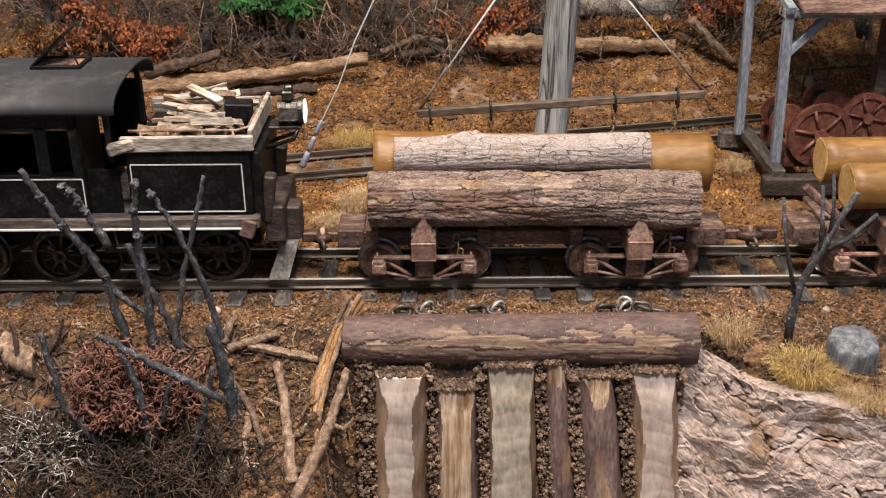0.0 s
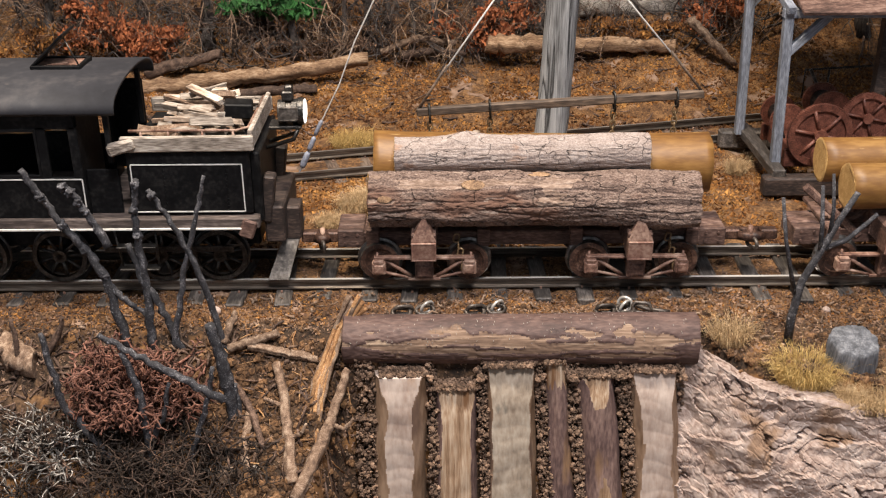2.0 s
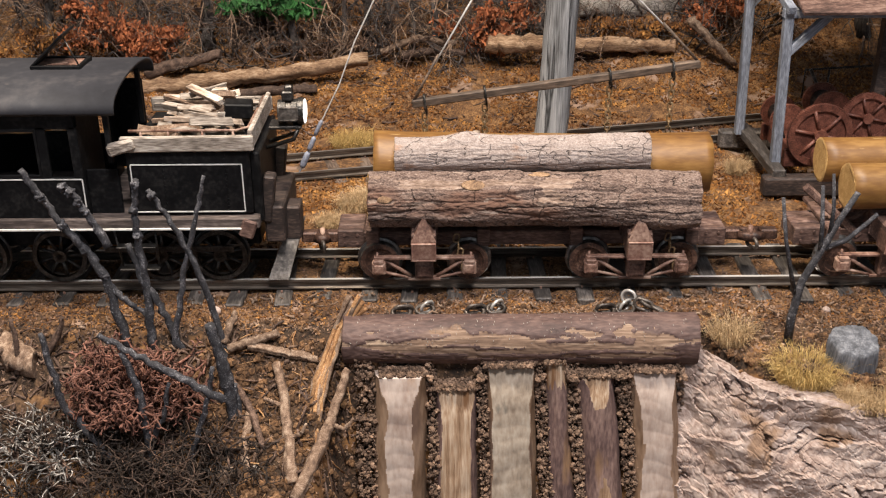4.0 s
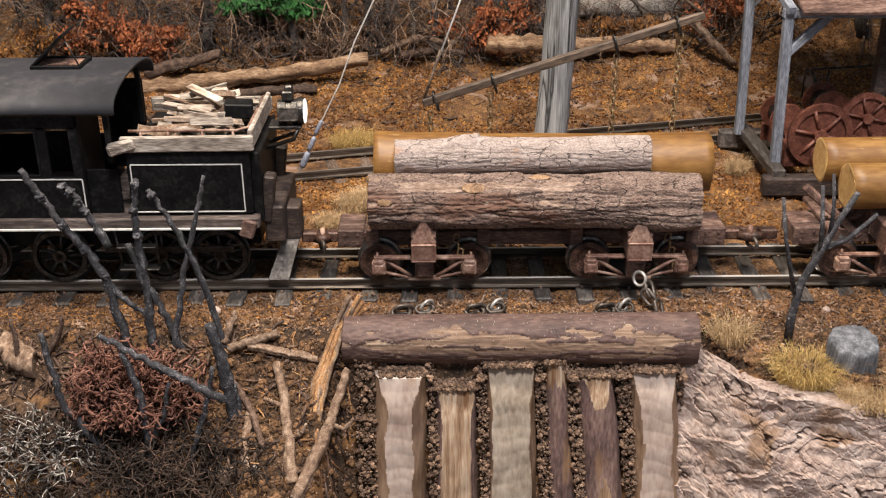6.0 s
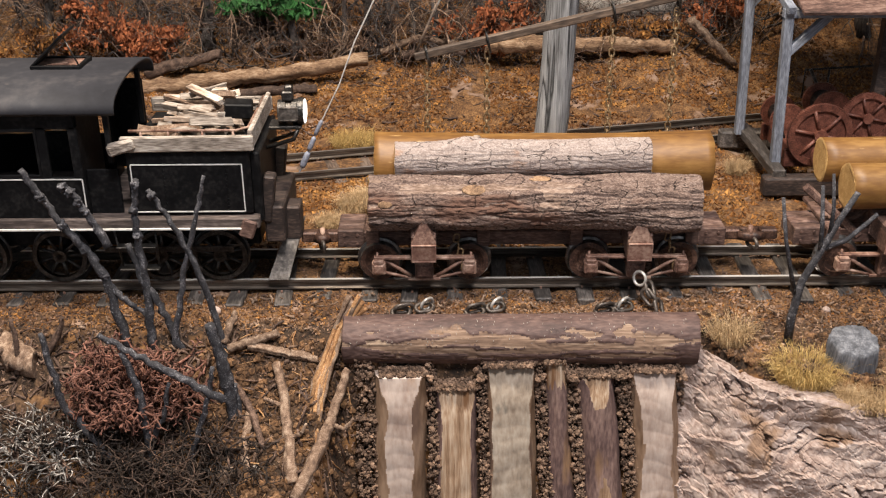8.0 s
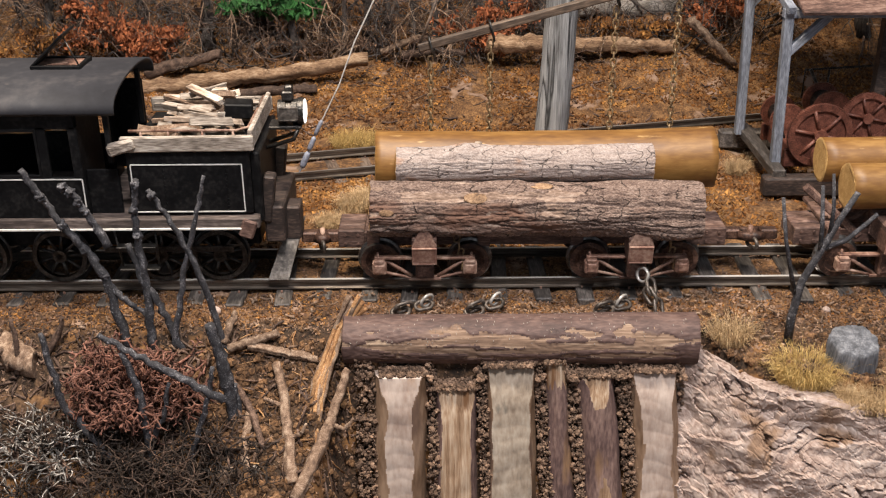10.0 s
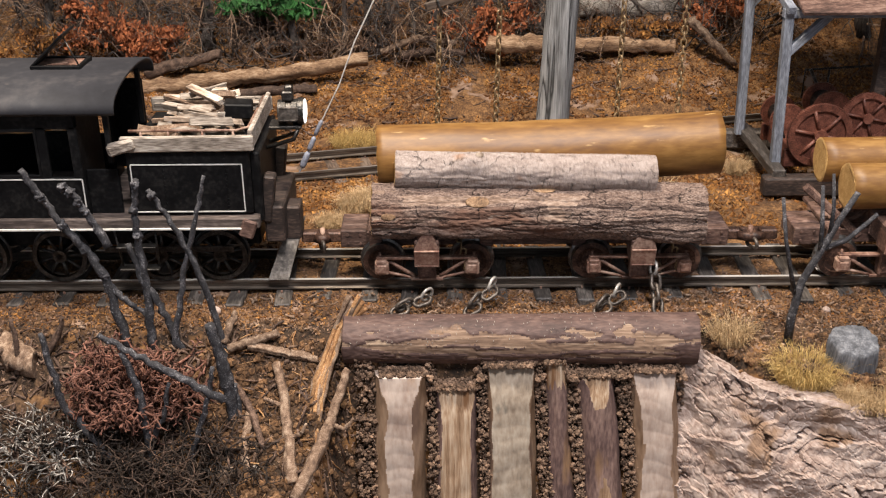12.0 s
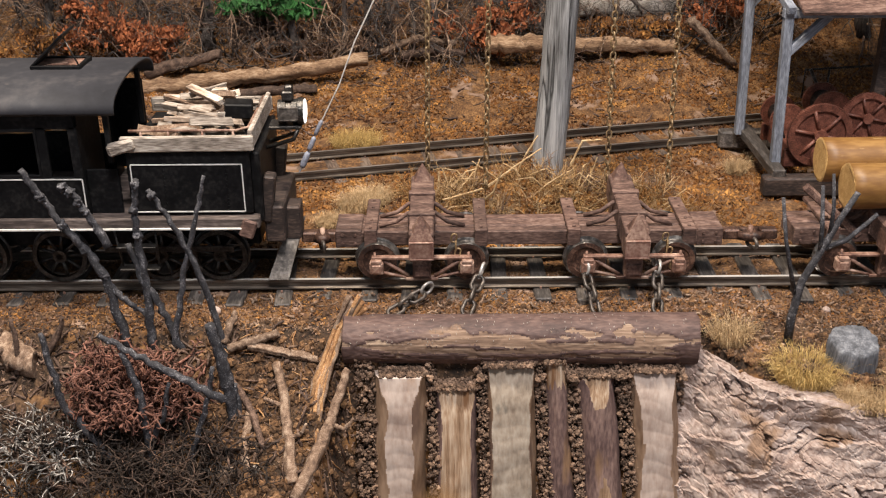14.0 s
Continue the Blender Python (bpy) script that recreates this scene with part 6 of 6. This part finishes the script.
# each chain: its anchor, where its ring lies slack, where the ring is drawn to, and how far it is drawn at what time
HOLD = (((-31, -36, -5.5), (-7, -31, -5.5), (-10, -20, 2), ((0, 0.0), (10.3, 0.15), (13, 0.4), (13.5, 0.5), (13.8, 1.0), (14, 1.0))),
        ((14, -36, -5.5), (36, -31, -5.5), (24, -13, 11), ((0, 0.0), (8.2, 0.05), (10.3, 0.15), (11, 0.25), (12.2, 0.4), (13, 0.6), (13.5, 0.75), (13.8, 1.0), (14, 1.0))),
        ((93, -36, -5.5), (114, -32, -5.5), (88, -13, 12), ((0, 0.0), (8.2, 0.05), (11, 0.12), (12.2, 0.3), (13, 0.75), (13.5, 0.95), (13.8, 1.0), (14, 1.0))),
        ((130, -36, -5.5), (114, -30, -4.5), (133, -13, 12), ((0, 0.0), (3.2, 0.0), (5.3, 0.38), (6.5, 0.42), (8.2, 0.42), (10.3, 0.55), (12, 0.85), (13, 0.9), (14, 1.0))))
hold_chains = []
for hold in HOLD:
    ch = thing("hold_down_chain", (0, 0, 0), label="dark iron chain with a bright ring holding down the car", category="chain", group="hold-down chains")
    hold_chains.append([part("chain_link", BIG_LINK, None, ch) for _ in range(3)] + [part("ring", RING, None, ch, "bright steel ring")])


# ---- what moves ----
def spin(x, y, z, rx=0, ry=0, rz=0):
    return pose(x * MM, y * MM, z * MM, rx, ry, rz)


# seconds, slide along the track, tilt of the bunks towards the front
CAR_ROWS = [(0, 0, 6.5), (3, 0, 6.5), (5.5, 0, 8), (8.2, 0, 9), (10.3, 0.4, 13.5), (11, 0.5, 14.5), (12, 1.8, 16.5), (12.5, 2, 18), (13, 0.4, 19.5), (13.5, 0, 19.5), (13.6, -0.4, 15), (13.7, -1, 7), (13.8, -1.3, 5), (14, -1.5, 5)]
# seconds, left end (x, z), right end (x, z)
BAR_ROWS = [(0, -16, 86, 172, 98), (1.5, -16, 86, 172, 98), (2.2, -17, 88, 171, 98), (3, -20, 95, 168, 99), (4.2, -20, 91, 168, 124), (5.3, -17, 87, 170, 147), (6, -16, 92, 171, 151), (6.5, -14, 112, 172, 159),
            (7.5, -17, 124, 168, 166), (8.2, -18, 124, 167, 166), (9.2, -16, 127, 168, 172), (10.3, -15, 131, 168, 180), (11, -13, 135, 168, 183), (11.6, -12, 144, 170, 193), (12.2, -8, 164, 174, 214),
            (12.6, -6, 178, 178, 228), (13.4, -10, 186, 176, 236), (13.7, -14, 182, 170, 232), (14, -17, 178, 167, 228)]


def at_time(rows, t):
    for a, b in zip(rows, rows[1:]):
        if t <= b[0]:
            f = (t - a[0]) / (b[0] - a[0])
            return [p + (q - p) * f for p, q in zip(a[1:], b[1:])]
    return list(rows[-1][1:])


def tilted(p, slide, roll):
    """A point on the bunks, given with them level, at that slide and tilt about their front hinge."""
    c, s = math.cos(radians(roll)), math.sin(radians(roll))
    y, z = p[1] + 2, p[2] - 20
    return p[0] + slide, y * c - z * s - 2, y * s + z * c + 20


def chain_shape(a, b, length, n):
    """Links from a hook to the car: taut, or slack in a loop that lies on the ground."""
    a, b = Vector(a), Vector(b)
    sag = max(0.0, (length - (a - b).length) / 2)
    low = min(a.z, b.z) - sag
    c = Vector(((a.x + b.x) / 2, (a.y + b.y) / 2 + min(10, sag * 0.4), max(low, -6)))
    if sag < 0.5:
        c = (a + b) / 2
    d1, d2 = (c - a).length, (b - c).length
    out = []
    for i in range(n):
        s = (d1 + d2) * (i + 0.5) / n
        out.append((a + (c - a) * (s / d1), c - a) if s < d1 else (c + (b - c) * ((s - d1) / d2), b - c))
    return out


def motions():
    walk(car, [(t, spin(CAR_X + sl, 0, 0)) for t, sl, roll in CAR_ROWS])
    for b in [c for c in car.children if c.name.startswith("bunk")]:
        x = b.location.x / MM
        walk(b, [(t, spin(x, -2, 20, roll)) for t, sl, roll in CAR_ROWS])
    walk(grey_log, GREY)
    walk(dark_log, DARK)
    walk(bare_log, BARE)
    bars = []
    for t, x0, z0, x1, z1 in BAR_ROWS:
        tilt = math.degrees(math.atan2(z1 - z0, x1 - x0))
        bars.append((t, spin((x0 + x1) / 2, 72, (z0 + z1) / 2, 0, -tilt, 0)))
    walk(bar, bars)
    times = sorted({r[0] for r in BAR_ROWS} | {r[0] for r in CAR_ROWS})
    for hx, links in zip(HOOKS, chains):
        rows = [[] for _ in links]
        for t in times:
            x0, z0, x1, z1 = at_time(BAR_ROWS, t)
            f = hx / BAR + 0.5
            sl, roll = at_time(CAR_ROWS, t)
            top = (x0 + (x1 - x0) * f, 72, z0 + (z1 - z0) * f - 8)
            low = tilted((76 + hx * 1.0, CHAIN_Y, 34), sl, roll)
            for i, (p, d) in enumerate(chain_shape(top, low, LINKS * PITCH, LINKS)):
                q = d.to_track_quat("Z", "Y") @ Euler((0, 0, radians(90 * (i % 2)))).to_quaternion()
                rows[i].append((t, Matrix.LocRotScale(p * MM, q, None)))
        for link, r in zip(links, rows):
            walk(link, r)
    for (base, lie, up, lifts), links in zip(HOLD, hold_chains):
        rows = [[] for _ in links]
        base, lie, up = Vector(base), Vector(lie), Vector(up)
        for t, lift in lifts:
            end = lie.lerp(up, lift)
            end.z += 7 * math.sin(math.pi * lift)
            d = (end - base).normalized()
            for i in range(4):
                p = base.lerp(end, (i + 0.35) / 3.35)
                p += Vector((3.0 * (-1) ** i * (1 - lift), 0, 0.8 * (i % 2)))
                q = (d + Vector((0.35 * (-1) ** i * (1 - lift), 0.2 * (i - 1.5) * (1 - lift), 0))).normalized().to_track_quat("Z", "Y") @ Euler((0, 0, radians(80 * (i % 2) + 25))).to_quaternion()
                rows[i].append((t, Matrix.LocRotScale(p * MM, q, None)))
        for link, r in zip(links, rows):
            walk(link, r)


GREY = [(0, spin(48.8, 14, 78.3, 0, -0.6)), (3, spin(48.8, 14, 78.2, 0, -0.6)), (5.5, spin(49, 13, 77.6, 1, -0.6)), (6.5, spin(49, 12, 76.5, 2, -0.6)), (8.2, spin(49.2, 11, 76, 2, -0.6)),
        (10.3, spin(50, 6, 73.6, 12, -0.3)), (11, spin(50, 5, 73, 13, 0)), (11.5, spin(50, 4, 72.8, 14, 0)), (11.8, spin(50, 1, 73.2, 22, 0)), (12.0, spin(49.7, -5, 73.3, 40, 1.5, 0)),
        (12.1, spin(48, -32, 56.8, 85, 5, 1)), (12.2, spin(43, -88, -24, 130, -24, 20)), (12.3, spin(40, -165, -110, 180, -15, 30)), (12.5, spin(40, -240, -152, 220, 0, 20)), (14, spin(40, -240, -152, 220, 0, 20))]
DARK = [(0, spin(55.1, -3, 55.2, 0, 0.4)), (3, spin(55.1, -3, 55.2, 0, 0.4)), (5.5, spin(55.1, -4, 54.6, 1, 0.4)), (6.5, spin(55.3, -5, 54, 2, 0.4)), (8.2, spin(55.5, -5, 53.4, 3, 0.4)),
        (10.3, spin(56.5, -9, 50.2, 8, 0.6)), (11, spin(57, -10, 49.6, 9, 0.6)), (11.8, spin(57.5, -10, 49.5, 9, 0.6)), (12.05, spin(57.5, -10, 50, 12, 0.6)), (12.3, spin(56.8, -9, 50.6, 27, 0.6)), (12.5, spin(56.5, -9, 50.6, 31, 0.4)),
        (13, spin(54.8, -9, 51.2, 40, 0.2)), (13.4, spin(54.2, -10, 51, 44, 0.2)), (13.5, spin(54.2, -12, 51, 48, 0.2)), (13.6, spin(61.8, -38, 27, 80, -15, 8)), (13.7, spin(72, -95, -36, 120, -20, 14)),
        (13.8, spin(72, -180, -112, 160, -12, 18)), (14, spin(60, -300, -147, 200, 0, 10))]
BARE = [(0, spin(62.9, 36, 64.9, 0, 0.6)), (3, spin(62.9, 36, 64.9, 0, 0.6)), (8.2, spin(63.5, 35, 65.4, 1, 0)), (10.3, spin(64.6, 31, 68.6, 6, -0.6)), (11, spin(65, 30, 69.4, 7, -0.8)), (11.5, spin(65.6, 28, 71.2, 9, -1)),
        (12.0, spin(66.2, 24, 77.6, 14, -2.2)), (12.5, spin(67.2, 20, 81.4, 18, -2.2)), (13, spin(63.6, 16, 82.8, 22, -1.0)), (13.4, spin(62.6, 14, 83.4, 24, -0.7)), (13.5, spin(62.3, 13, 83.4, 26, -0.7)),
        (13.6, spin(53, -15, 77.8, 50, -10, 3)), (13.7, spin(43, -40, 49.5, 80, 26, -8)), (13.8, spin(36, -65, 29, 110, 42, -20)), (13.9, spin(36, -115, -28, 140, 52, -45)), (14, spin(45, -200, -132, 170, 10, -60))]

motions()
